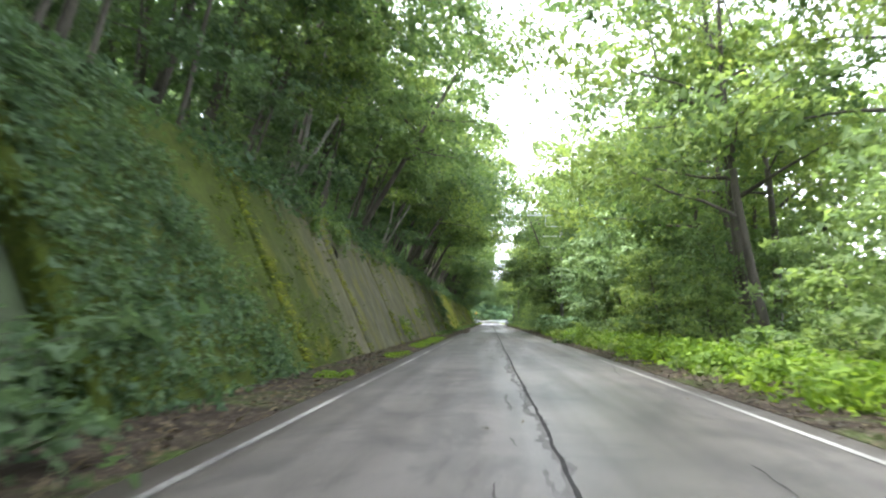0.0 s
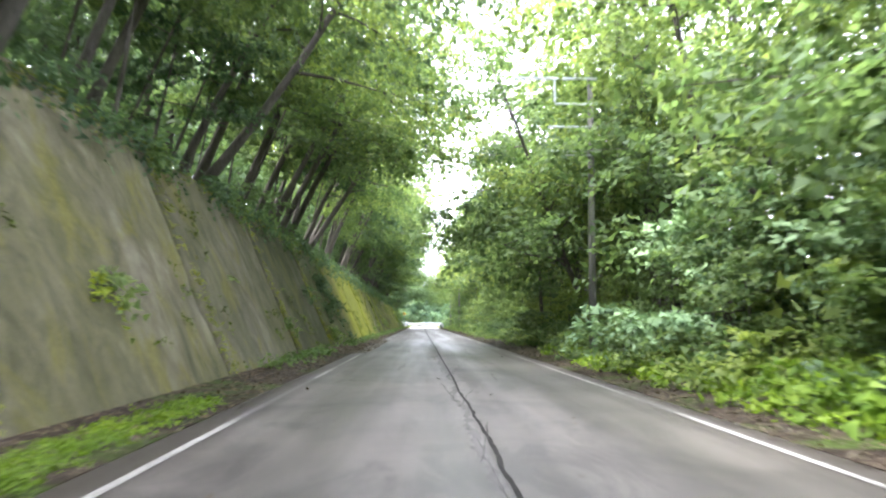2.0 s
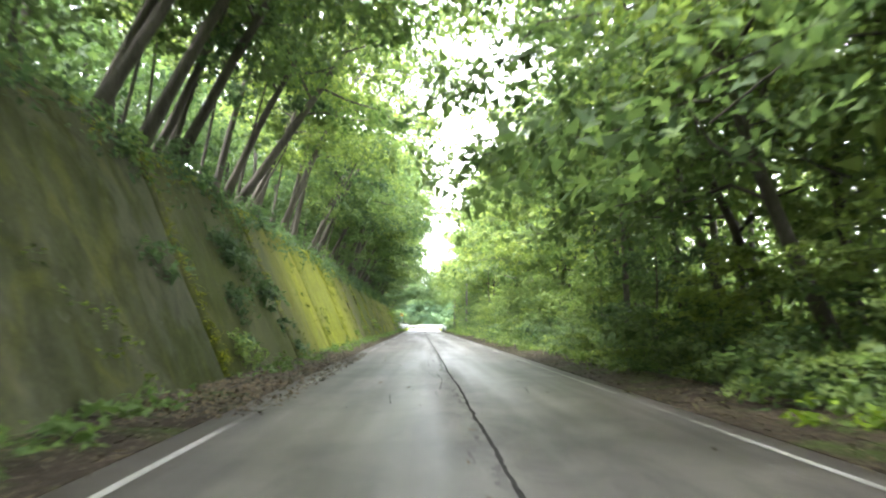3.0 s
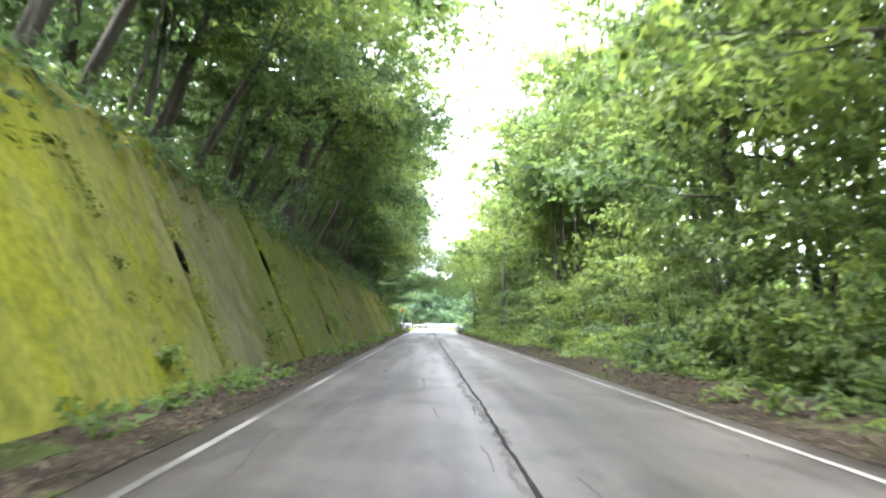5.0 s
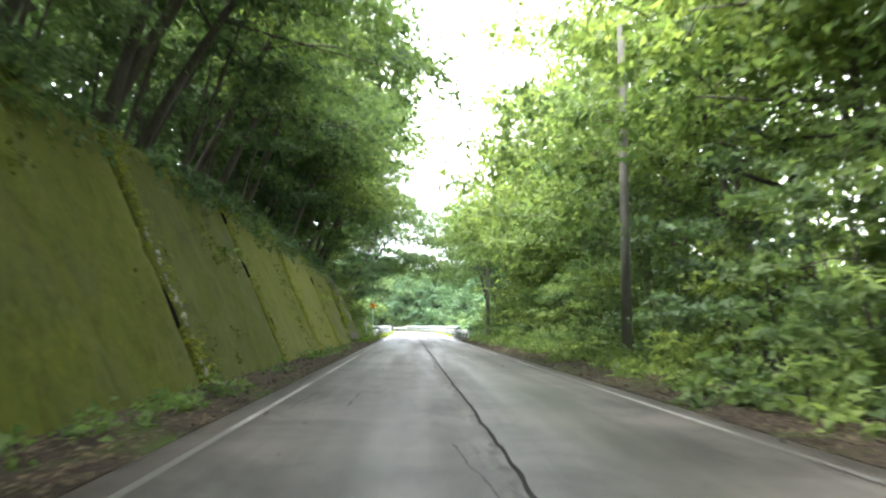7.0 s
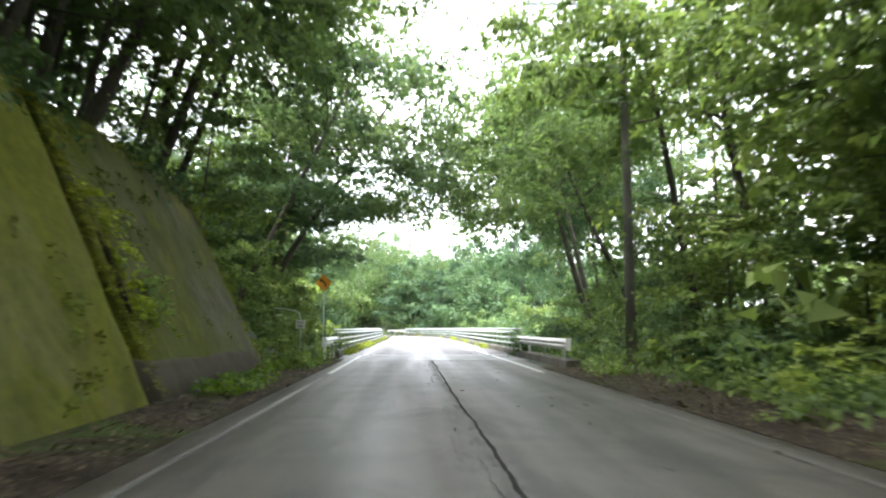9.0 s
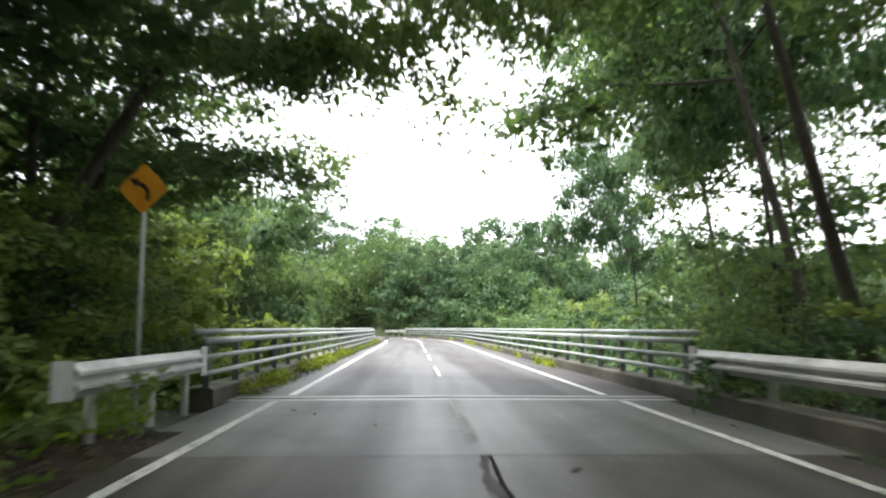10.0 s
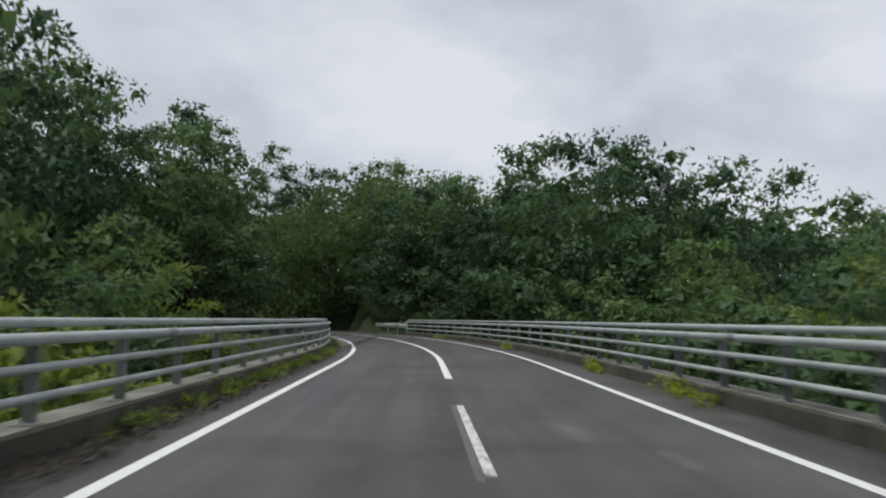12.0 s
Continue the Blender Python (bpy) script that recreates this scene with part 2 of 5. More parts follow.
LINE_OLD = worn_paint("line_paint_worn", 0.46, 0.55, (0.29, 0.279, 0.258), 11.0, 0.72)
LINE_NEW = worn_paint("line_paint", 0.25, 0.33, (0.86, 0.86, 0.85))
LINE_DASH = worn_paint("dash_paint_worn", 0.4, 0.5, (0.74, 0.74, 0.72), 11.0)
LINE_GHOST = worn_paint("line_trace", 0.5, 0.6, (0.17, 0.168, 0.165), 14.0)
CRUMBLED = two_scale("crumbled_asphalt", (0.04, 0.036, 0.033), (0.098, 0.09, 0.084), 2.2, 45.0, 0.8, lo=0.36, hi=0.5, at_scale=(2.5, 0.8, 1))
WALL = wall_material()
DAMP_CONCRETE = two_scale("damp_footing_concrete", (0.03, 0.026, 0.018), (0.068, 0.06, 0.044), 0.7, 7.0, 0.95, relief=0.8, at_scale=(1, 1, 0.35))
DAMP_CONCRETE.node_tree.nodes["Principled BSDF"].inputs["Specular IOR Level"].default_value = 0.15
KERB_CONCRETE = two_scale("mossy_kerb_concrete", (0.024, 0.022, 0.015), (0.1, 0.092, 0.07), 0.8, 14.0, 0.92, relief=0.6)
JOINT_CONCRETE = two_scale("joint_concrete", (0.2, 0.2, 0.19), (0.38, 0.38, 0.37), 2.0, 30.0, 0.42)
CONCRETE = two_scale("kerb_concrete", (0.08, 0.08, 0.062), (0.3, 0.29, 0.25), 0.9, 14.0, 0.9)
SOIL = two_scale("forest_soil", (0.018, 0.024, 0.009), (0.036, 0.056, 0.017), 0.8, 12.0, 0.95, relief=0.9, depth=0.06)
VERGE = verge_material()
STEEL = two_scale("galvanised_steel", (0.3, 0.335, 0.33), (0.5, 0.54, 0.53), 1.5, 25.0, 0.5, 0.2, 0.1, 0.002)
STEEL_DARK = two_scale("weathered_post_steel", (0.15, 0.165, 0.165), (0.32, 0.34, 0.335), 2.0, 25.0, 0.55, 0.3, 0.1, 0.002)
WHITE_STEEL = two_scale("white_coated_steel", (0.36, 0.355, 0.34), (0.64, 0.645, 0.635), 1.8, 14.0, 0.5, 0.0, 0.1, 0.002, at_scale=(1, 1, 0.5))
# near-black, standing for the unlit inside of holes
HOLE_SHADE = two_scale("hole_shade", (0.004, 0.004, 0.003), (0.012, 0.011, 0.007), 2.0, 20.0, 1.0)
HOLE_SHADE.node_tree.nodes["Principled BSDF"].inputs["Specular IOR Level"].default_value = 0.05
BARK = two_scale("bark", (0.035, 0.03, 0.024), (0.11, 0.098, 0.08), 2.0, 16.0, 0.95, relief=0.9, depth=0.03, at_scale=(1, 1, 0.3))
BARK_PALE = two_scale("pale_bark", (0.13, 0.12, 0.1), (0.26, 0.25, 0.22), 3.0, 20.0, 0.9, relief=0.6, depth=0.02, at_scale=(1, 1, 0.4))
POLE = two_scale("pole_concrete", (0.085, 0.08, 0.072), (0.18, 0.172, 0.157), 1.0, 20.0, 0.85)
LEAF = leaf_material("leaf_green", (0.078, 0.122, 0.055), (0.15, 0.208, 0.085), 0.5)
LEAF_FRESH = leaf_material("leaf_fresh", (0.1, 0.15, 0.056), (0.188, 0.246, 0.088), 0.5)
LEAF_DEEP = leaf_material("leaf_deep", (0.058, 0.094, 0.054), (0.108, 0.162, 0.082), 0.45)
LEAF_DARK = leaf_material("leaf_dark", (0.068, 0.108, 0.06), (0.125, 0.18, 0.09), 0.5)
LEAF_PALE = leaf_material("leaf_pale", (0.13, 0.2, 0.1), (0.28, 0.38, 0.2), 0.22)
MOSS = leaf_material("moss_tuft", (0.085, 0.105, 0.008), (0.22, 0.24, 0.018), 0.15)
MOSS_DARK = leaf_material("moss_tuft_green", (0.03, 0.05, 0.005), (0.11, 0.15, 0.014), 0.12)
# bridge trees: open-sky light and shaded patches put into separate leaf colours
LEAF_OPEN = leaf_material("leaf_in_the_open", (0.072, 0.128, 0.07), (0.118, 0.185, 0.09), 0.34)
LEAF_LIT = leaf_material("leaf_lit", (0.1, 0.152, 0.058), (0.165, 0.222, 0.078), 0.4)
LEAF_SHADED = leaf_material("leaf_shaded", (0.042, 0.084, 0.05), (0.072, 0.126, 0.066), 0.25)
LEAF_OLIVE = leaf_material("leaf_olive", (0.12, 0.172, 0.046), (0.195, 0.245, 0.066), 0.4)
NEEDLE = leaf_material("needle_green", (0.012, 0.03, 0.016), (0.03, 0.06, 0.026), 0.15)
GRASS = leaf_material("grass_bright", (0.07, 0.13, 0.015), (0.16, 0.24, 0.03), 0.4)
LEAF_KERB = leaf_material("weed_yellow_green", (0.13, 0.19, 0.022), (0.27, 0.32, 0.045), 0.4)
LITTER = leaf_material("leaf_litter", (0.026, 0.019, 0.012), (0.125, 0.092, 0.056), 0.1)
SIGN_ORANGE = two_scale("sign_yellow", (0.75, 0.3, 0.02), (0.85, 0.38, 0.03), 3.0, 30.0, 0.45, 0.0, 0.05, 0.001)
BLACK = two_scale("black_paint", (0.01, 0.01, 0.01), (0.03, 0.03, 0.03), 3.0, 30.0, 0.5)

# ---------------------------------------------------------------- building helpers


def mesh_from(name, verts, faces, mat, smooth=False):
    me = bpy.data.meshes.new(name)
    me.from_pydata([tuple(v) for v in verts], [], [tuple(f) for f in faces])
    me.materials.append(mat)
    if smooth:
        me.polygons.foreach_set("use_smooth", [True] * len(me.polygons))
    me.update()
    return me


def put(name, me, parent=None, label=""):
    ob = new(name, me)
    if parent is not None:
        ob.parent = parent
    if label:
        ob["label"] = label
    return ob


def part(name, bm, mat, parent=None, label="", smooth=False):
    """Links a bmesh as one mesh object, under a thing or a part."""
    me = bpy.data.meshes.new(name)
    bm.to_mesh(me)
    bm.free()
    me.materials.append(mat)
    if smooth:
        me.polygons.foreach_set("use_smooth", [True] * len(me.polygons))
    return put(name, me, parent, label)


def box_bm(x0, x1, y0, y1, z0, z1, bevel=0.0, bm=None):
    bm = bm or bmesh.new()
    made = bmesh.ops.create_cube(bm, size=1.0)["verts"]
    for v in made:
        v.co = ((x0 + x1) / 2 + v.co.x * (x1 - x0), (y0 + y1) / 2 + v.co.y * (y1 - y0), (z0 + z1) / 2 + v.co.z * (z1 - z0))
    if bevel:
        edges = list({e for v in made for e in v.link_edges})
        bmesh.ops.bevel(bm, geom=edges, offset=bevel, segments=1, affect="EDGES")
    return bm


def tube(points, radii, sides=8):
    """Vertices and faces of a tube along points."""
    verts, faces = [], []
    pts = [Vector(p) for p in points]
    for i, p in enumerate(pts):
        d = (pts[min(i + 1, len(pts) - 1)] - pts[max(i - 1, 0)]).normalized()
        a = d.orthogonal().normalized() if abs(d.z) < 0.95 else Vector((1, 0, 0))
        a = (a - d * a.dot(d)).normalized()
        if abs(d.z) < 0.95:
            a = Vector((0, 0, 1)).cross(d).normalized()
        c = d.cross(a)
        for k in range(sides):
            w = 2 * math.pi * k / sides
            verts.append(p + (a * math.cos(w) + c * math.sin(w)) * radii[i])
    for i in range(len(pts) - 1):
        for k in range(sides):
            faces.append((i * sides + k, i * sides + (k + 1) % sides, (i + 1) * sides + (k + 1) % sides, (i + 1) * sides + k))
    faces.append(tuple(range(sides))[::-1])
    faces.append(tuple(range((len(pts) - 1) * sides, len(pts) * sides)))
    return verts, faces


def join(pieces):
    verts, faces = [], []
    for v, f in pieces:
        n = len(verts)
        verts += v
        faces += [tuple(i + n for i in q) for q in f]
    return verts, faces


CURVE_FROM, RADIUS = 269.0, 130.0


def road_at(s, across, z=0.0):
    """A place by its way along the road, its distance right of the middle, and its height."""
    if s <= CURVE_FROM:
        return Vector((across, s, z))
    a = (s - CURVE_FROM) / RADIUS
    return Vector((-RADIUS + (RADIUS + across) * math.cos(a), CURVE_FROM + (RADIUS + across) * math.sin(a), z))


def stations(s0, s1, step):
    n = max(1, round((s1 - s0) / step))
    return [s0 + (s1 - s0) * i / n for i in range(n + 1)]


def sweep(profile, ss, closed=True):
    """Sweeps an outline of (across, height) along the road."""
    n = len(profile)
    verts = [road_at(s, a, z) for s in ss for a, z in profile]
    faces = []
    for i in range(len(ss) - 1):
        for k in range(n if closed else n - 1):
            j = (k + 1) % n
            faces.append((i * n + k, i * n + j, (i + 1) * n + j, (i + 1) * n + k))
    if closed:
        faces.append(tuple(range(n)))
        faces.append(tuple(range((len(ss) - 1) * n, len(ss) * n))[::-1])
    return verts, faces


def smooth(a, b, v):
    u = min(1.0, max(0.0, (v - a) / (b - a)))
    return u * u * (3 - 2 * u)


# ---------------------------------------------------------------- ground, road, wall
BRIDGE_0, BRIDGE_1 = 217.4, 307.5
WALL_0, WALL_1 = 8.5, 204.0
WALL_FOOT, WALL_LEAN, WALL_TOP = -4.92, 0.45, 5.4
EDGE_L, EDGE_R = -3.04, 2.87


def wall_x(z):
    return WALL_FOOT - WALL_LEAN * z


def across_of(x, y):
    """Way along and distance right of the road's middle, of a place."""
    if y <= CURVE_FROM:
        return y, x
    dx, dy = x + RADIUS, y - CURVE_FROM
    return CURVE_FROM + RADIUS * math.atan2(dy, max(dx, 1e-3)), math.hypot(dx, dy) - RADIUS


def ground_z(x, y):
    s, a = across_of(x, y)
    rough = noise.noise(Vector((x * 0.11, y * 0.11, 0))) * 0.9 + noise.noise(Vector((x * 0.4, y * 0.4, 5))) * 0.25
    off = smooth(5, 14, abs(a))
    # the bank behind the wall
    bank = min(1.0, max(0.0, -5.4 - a) / 2.35) * WALL_TOP + min(40.0, max(0.0, -7.75 - a)) * 0.5
    bank *= 1 - smooth(203, 214, s)
    # the fall on the other side
    fall = max(-max(0, a - 6.5) * 0.3, -9.0)
    # the valley under the bridge
    v = smooth(216, 236, s) * (1 - smooth(BRIDGE_1 - 20, BRIDGE_1 - 2, s))
    hills = min(70, max(0, -16 - a)) * 0.3 * smooth(225, 262, s)
    far = smooth(308, 350, y + 0.12 * x)
    hills += 8.0 * far
    z = bank + fall * (1 - 0.7 * far) + rough * off
    z = z * (1 - v) + (-8.0 + 2.0 * rough) * v + hills
    if abs(a) < 5.3:
        z = min(z, -0.035) if v > 0.002 else -0.035
    return z


xs = sorted(set([-260, -200, -150, -110, -80, -60, -48, -40] + [-36 + 3 * i for i in range(9)] + [-10, -8.7, -7.75, -6.6, -5.4, -5.0, -2, 0, 2, 4.2, 5.3, 6.5, 8, 10]
                 + [13 + 3 * i for i in range(10)] + [46, 56, 70, 90, 120, 160, 210, 280]))
ys = [-90, -60, -40] + [-25 + 3.0 * i for i in range(140)] + [400, 420, 450, 500, 580, 700]
gv = [(x, y, ground_z(x, y)) for y in ys for x in xs]
gf = [(j * len(xs) + i, j * len(xs) + i + 1, (j + 1) * len(xs) + i + 1, (j + 1) * len(xs) + i) for j in range(len(ys) - 1) for i in range(len(xs) - 1)]
ground = tagged(put("ground", mesh_from("ground", gv, gf, SOIL, True)), "forest floor of dark soil and low green growth", "ground", kind="structure")


def crown_z(a, lift=0.0):
    """Height of the cambered road surface."""
    return 0.02 * (1 - min(1.0, abs(a) / 3.8)) + lift


def road_slab(name, half_l, half_r, s0, s1, mat, label, lift=0.0, step=2.0):
    cross = [(-half_l, -0.3), (-half_l, lift), (-1.9, 0.01 + lift), (0, 0.02 + lift), (1.9, 0.01 + lift), (half_r, lift), (half_r, -0.3)]
    return tagged(put(name, mesh_from(name, *sweep(cross, stations(s0, s1, step)), mat)), label, "road", kind="structure")


PATCH_0 = BRIDGE_0 - 6.2
road_slab("road", 3.62, 3.5, -30, PATCH_0, ASPHALT, "grey worn asphalt road with a tarred middle joint", 0.0, 4)
road_slab("approach_pavement", 3.8, 3.7, PATCH_0, BRIDGE_0 - 0.45, ASPHALT_PATCH, "lighter grey asphalt patch before the bridge", 0.003)
road_slab("expansion_joint", 3.9, 3.9, BRIDGE_0 - 0.45, BRIDGE_0 + 0.45, JOINT_CONCRETE, "pale concrete strip at the bridge joint", 0.004, 0.45)
road_slab("bridge_road", 3.95, 3.95, BRIDGE_0 + 0.45, 400, ASPHALT_BRIDGE, "dark smooth asphalt on the bridge deck")
road_slab("joint_gap", 3.85, 3.85, BRIDGE_0 - 0.06, BRIDGE_0 + 0.06, SEALANT, "black rubber gap across the bridge joint", 0.009, 0.06)
verge_l = put("verge", mesh_from("verge", *sweep([(-5.0, -0.2), (-5.0, 0.05), (-4.3, 0.03), (-3.46, 0.012), (-3.4, -0.2)], stations(-30, 213, 3)), VERGE))
tagged(verge_l, "dirt verge with leaf litter below the wall", "verge", kind="structure")
verge_r = put("verge", mesh_from("verge", *sweep([(3.2, -0.2), (3.27, 0.012), (4.2, 0.035), (5.4, 0.06), (5.4, -0.2)], stations(-30, 206, 3)), VERGE))
tagged(verge_r, "dirt verge with leaves and grass beside the road", "verge", kind="structure")


def paint_strip(name, mat, s0, s1, a, width, step=2.0, lift=0.004, uneven=0.0, seed=0):
    ss = stations(s0, s1, step)
    rnd = random.Random(seed)
    verts, faces = [], []
    wander = 0.0
    for s in ss:
        w = width * (1 + uneven * rnd.uniform(-1, 1))
        wander = wander * 0.85 + rnd.uniform(-1, 1) * uneven * 0.05
        for u in (a - w / 2 + wander, a + w / 2 + wander):
            verts.append(road_at(s, u, crown_z(u, lift)))
    for i in range(len(ss) - 1):
        faces.append((2 * i, 2 * i + 1, 2 * i + 3, 2 * i + 2))
    return put(name, mesh_from(name, verts, faces, mat))


for a in (EDGE_L, EDGE_R):
    tagged(paint_strip("edge_line", LINE_OLD, -30, 203, a, 0.095, lift=0.009), "faded white edge line, worn through in places", "road marking", "edge lines", "structure")
    tagged(paint_strip("edge_line", LINE_DASH, 203.2, BRIDGE_0 - 0.6, a, 0.14, lift=0.009), "white edge line worn at its rims before the bridge", "road marking", "edge lines", "structure")
    tagged(paint_strip("edge_line", LINE_NEW, BRIDGE_0 + 0.7, 395, max(a, -2.94), 0.15), "clean white edge line on the bridge", "road marking", "edge lines", "structure")
tagged(paint_strip("middle_joint", SEALANT, -30, PATCH_0, 0.0, 0.045, 0.2, 0.006, 0.26, 3), "dark tarred joint along the road's middle", "road joint", kind="structure")
tagged(paint_strip("joint_edge", CRUMBLED, -30, PATCH_0, -0.07, 0.09, 0.16, 0.0035, 0.9, 8), "crumbled dark asphalt beside the middle joint", "road joint", kind="structure")
tagged(paint_strip("middle_dash", LINE_OLD, BRIDGE_0 - 5.2, BRIDGE_0 - 0.6, -0.05, 0.13, 1.0, 0.009), "worn white middle dash before the bridge", "road marking", "middle dashes", "structure")
for s0 in (223.4, 233.4, 243.4, 253.4):
    tagged(paint_strip("middle_dash", LINE_DASH, s0, s0 + 5, -0.02, 0.1, 1.0), "white dash of the middle line, worn on one side", "road marking", "middle dashes", "structure")
    tagged(paint_strip("dash_ghost", LINE_GHOST, s0 - 0.2, s0 + 5.0, -0.115, 0.07, 1.0), "ground-off trace of an older dash", "road marking", "dash traces", "structure")
tagged(paint_strip("middle_line", LINE_NEW, 263.4, 395, 0.0, 0.16, 1.5), "solid white middle line round the bend", "road marking", kind="structure")



def cracks(name, mat, lines, label, lift=0.0052):
    """Thin wandering cracks; each line starts at (s, a) and runs on for a length."""
    r = random.Random(44)
    verts, faces = [], []
    for s, a, long, wide, drift in lines:
        n = max(3, int(long / 0.13))
        for i in range(n + 1):
            a += r.uniform(-0.014, 0.014) + drift * long / n
            w = wide * r.uniform(0.3, 1.3) * (0.25 if i in (0, n) else 1)
            q = s + long * i / n
            verts += [road_at(q, a - w, crown_z(a, lift)), road_at(q, a + w, crown_z(a, lift))]
            if i:
                k = len(verts) - 4
                faces.append((k, k + 1, k + 3, k + 2))
    return tagged(put(name, mesh_from(name, verts, faces, mat)), label, "road crack", kind="structure")


crack_rows = random.Random(12)
lines = []
for k in range(80):
    s = crack_rows.uniform(0, PATCH_0 - 5)
    beside = crack_rows.random() < 0.55
    lines.append((s, crack_rows.gauss(-0.2, 0.16) if beside else crack_rows.uniform(-2.8, 2.6), crack_rows.uniform(0.5, 4.0), crack_rows.uniform(0.004, 0.014), crack_rows.uniform(-0.12, 0.12)))
cracks("road_cracks", CRACK, lines, "fine dark cracks in the old asphalt")
lines = [(crack_rows.uniform(0, PATCH_0 - 5), crack_rows.gauss(-0.22, 0.1), crack_rows.uniform(0.6, 2.6), crack_rows.uniform(0.01, 0.03), 0.0) for k in range(60)]
cracks("crumbled_patches", CRUMBLED, lines, "crumbled dark patches beside the road's middle", 0.0043)



def stain_material():
    """A thin dried film that fades out towards its rim."""
    m, t, b = material("pale_stain", 0.75)
    b.inputs["Base Color"].default_value = (0.24, 0.24, 0.235, 1)
    c = t.nodes.new("ShaderNodeTexCoord")
    p = t.nodes.new("ShaderNodeMapping")
    p.inputs["Location"].default_value, p.inputs["Scale"].default_value = (-1, -1, 0), (2, 2, 0)
    g = t.nodes.new("ShaderNodeTexGradient")
    g.gradient_type = "SPHERICAL"
    link(t, c.outputs["Generated"], p.inputs["Vector"])
    link(t, p.outputs["Vector"], g.inputs["Vector"])
    patchy = ramp(t, grain(t, 3.0, 6.0, 0.7), (0.35, (0, 0, 0)), (0.65, (0.8, 0.8, 0.8)))
    link(t, mix(t, 1.0, g.outputs["Color"], patchy, "MULTIPLY"), b.inputs["Alpha"])
    return m


STAIN = stain_material()
for s, a, long, wide in ((256.2, 1.15, 1.5, 0.32), (254.3, 1.75, 1.0, 0.22)):
    rim = [(s + long * math.cos(w) * (0.75 + 0.35 * noise.noise(Vector((math.cos(w) * 1.5, math.sin(w) * 1.5, s)))), a + wide * math.sin(w) * (0.75 + 0.4 * noise.noise(Vector((math.sin(w) * 1.5, 3, s + math.cos(w)))))) for w in [k * math.pi / 10 for k in range(20)]]
    tagged(put("road_stain", mesh_from("road_stain", [road_at(q, b, crown_z(b, 0.004)) for q, b in rim], [tuple(range(20))], STAIN)), "pale dried stain on the bridge asphalt", "stain", "road stains", "structure")

retaining_wall = tagged(new("retaining_wall"), "tall sloping concrete retaining wall streaked with green moss", "retaining wall", kind="structure")
joints = [WALL_0] + [18.3 + 9.8 * k for k in range(19)] + [WALL_1]


def wall_panel(s0, s1):
    """One cast panel with a worn, uneven face, ragged ends, a rounded coping and its thickness."""
    ss = [s0, s0 + 0.12] + stations(s0 + 0.5, s1 - 0.5, 0.45) + [s1 - 0.12, s1]
    hs = [-0.4] + [0.3 * k for k in range(18)] + [WALL_TOP - 0.09, WALL_TOP]
    verts, faces = [], []
    n = len(hs) + 2
    for i, s in enumerate(ss):
        end = i in (0, len(ss) - 1)
        for z in hs:
            d = 0.035 * noise.noise(Vector((s * 0.3, z * 0.3, 3))) + 0.01 * noise.noise(Vector((s * 0.9, z * 0.9, 8)))
            hollow = noise.noise(Vector((s * 0.9, z * 0.9, 14)))
            d -= 0.22 * max(0.0, hollow - 0.5)
            rag = 0.09 * noise.noise(Vector((z * 1.6, s, 21))) + 0.05 * noise.noise(Vector((z * 4.5, s, 22))) if end or i in (1, len(ss) - 2) else 0.0
            verts.append((wall_x(z) + d - (0.09 if end else 0.0) - (0.09 if z == WALL_TOP else 0), s + rag, z + (0.12 * noise.noise(Vector((s * 0.6, 0, 0))) if z > 5.2 else 0)))
        verts.append((wall_x(WALL_TOP) - 0.45, s, WALL_TOP))
        verts.append((wall_x(0) - 0.5, s, -0.4))
    for i in range(len(ss) - 1):
        for k in range(n):
            j = (k + 1) % n
            faces.append((i * n + k, (i + 1) * n + k, (i + 1) * n + j, i * n + j))
    faces.append(tuple(range(n)))
    faces.append(tuple(range((len(ss) - 1) * n, len(ss) * n))[::-1])
    return mesh_from("wall_panel", verts, faces, WALL, True)


for s0, s1 in zip(joints, joints[1:]):
    put("wall_panel", wall_panel(s0 + (0.2 if 194 < s0 < 196 else 0.1), s1 - (0.2 if 194 < s1 < 196 else 0.1)), retaining_wall)

# near-black blobs for the shade in washed-out joint holes, and broken joint stones
def blob(s, z, wide, long, deep, mat_name, mat, seed, turn=0.0):
    bm = bmesh.new()
    bmesh.ops.create_icosphere(bm, subdivisions=2 if long > 0.2 else 1, radius=1.0)
    tilt = math.hypot(1, WALL_LEAN)
    for v in bm.verts:
        k = 1 + 0.35 * noise.noise(v.co * 1.3 + Vector((seed, 0, 0)))
        a, b, c = v.co.x * deep * k, v.co.y * wide * k, v.co.z * long * k
        v.co = (wall_x(z) + (a - WALL_LEAN * c) / tilt, s + b + turn * c, z + (c + WALL_LEAN * a) / tilt)
    return part(mat_name, bm, mat, retaining_wall, smooth=True)


for k, (q, z, wide, long) in enumerate(((165.4, 3.06, 0.14, 0.3), (165.4, 4.75, 0.12, 0.22), (166.0, 1.36, 0.12, 0.2), (175.4, 4.6, 0.13, 0.22), (145.7, 3.3, 0.13, 0.55), (145.6, 1.5, 0.1, 0.4), (135.3, 0.95, 0.3, 0.32), (148.5, 1.94, 0.1, 0.14), (195.2, 2.2, 0.13, 0.85), (155.4, 1.6, 0.1, 0.5), (116.4, 2.6, 0.08, 0.4), (126.2, 3.2, 0.1, 0.5), (185.1, 3.8, 0.1, 0.3), (29.5, 3.9, 0.22, 0.3))):
    blob(q, z, wide, long, 0.06, "joint_hole", HOLE_SHADE, k)
stone_rows = random.Random(17)
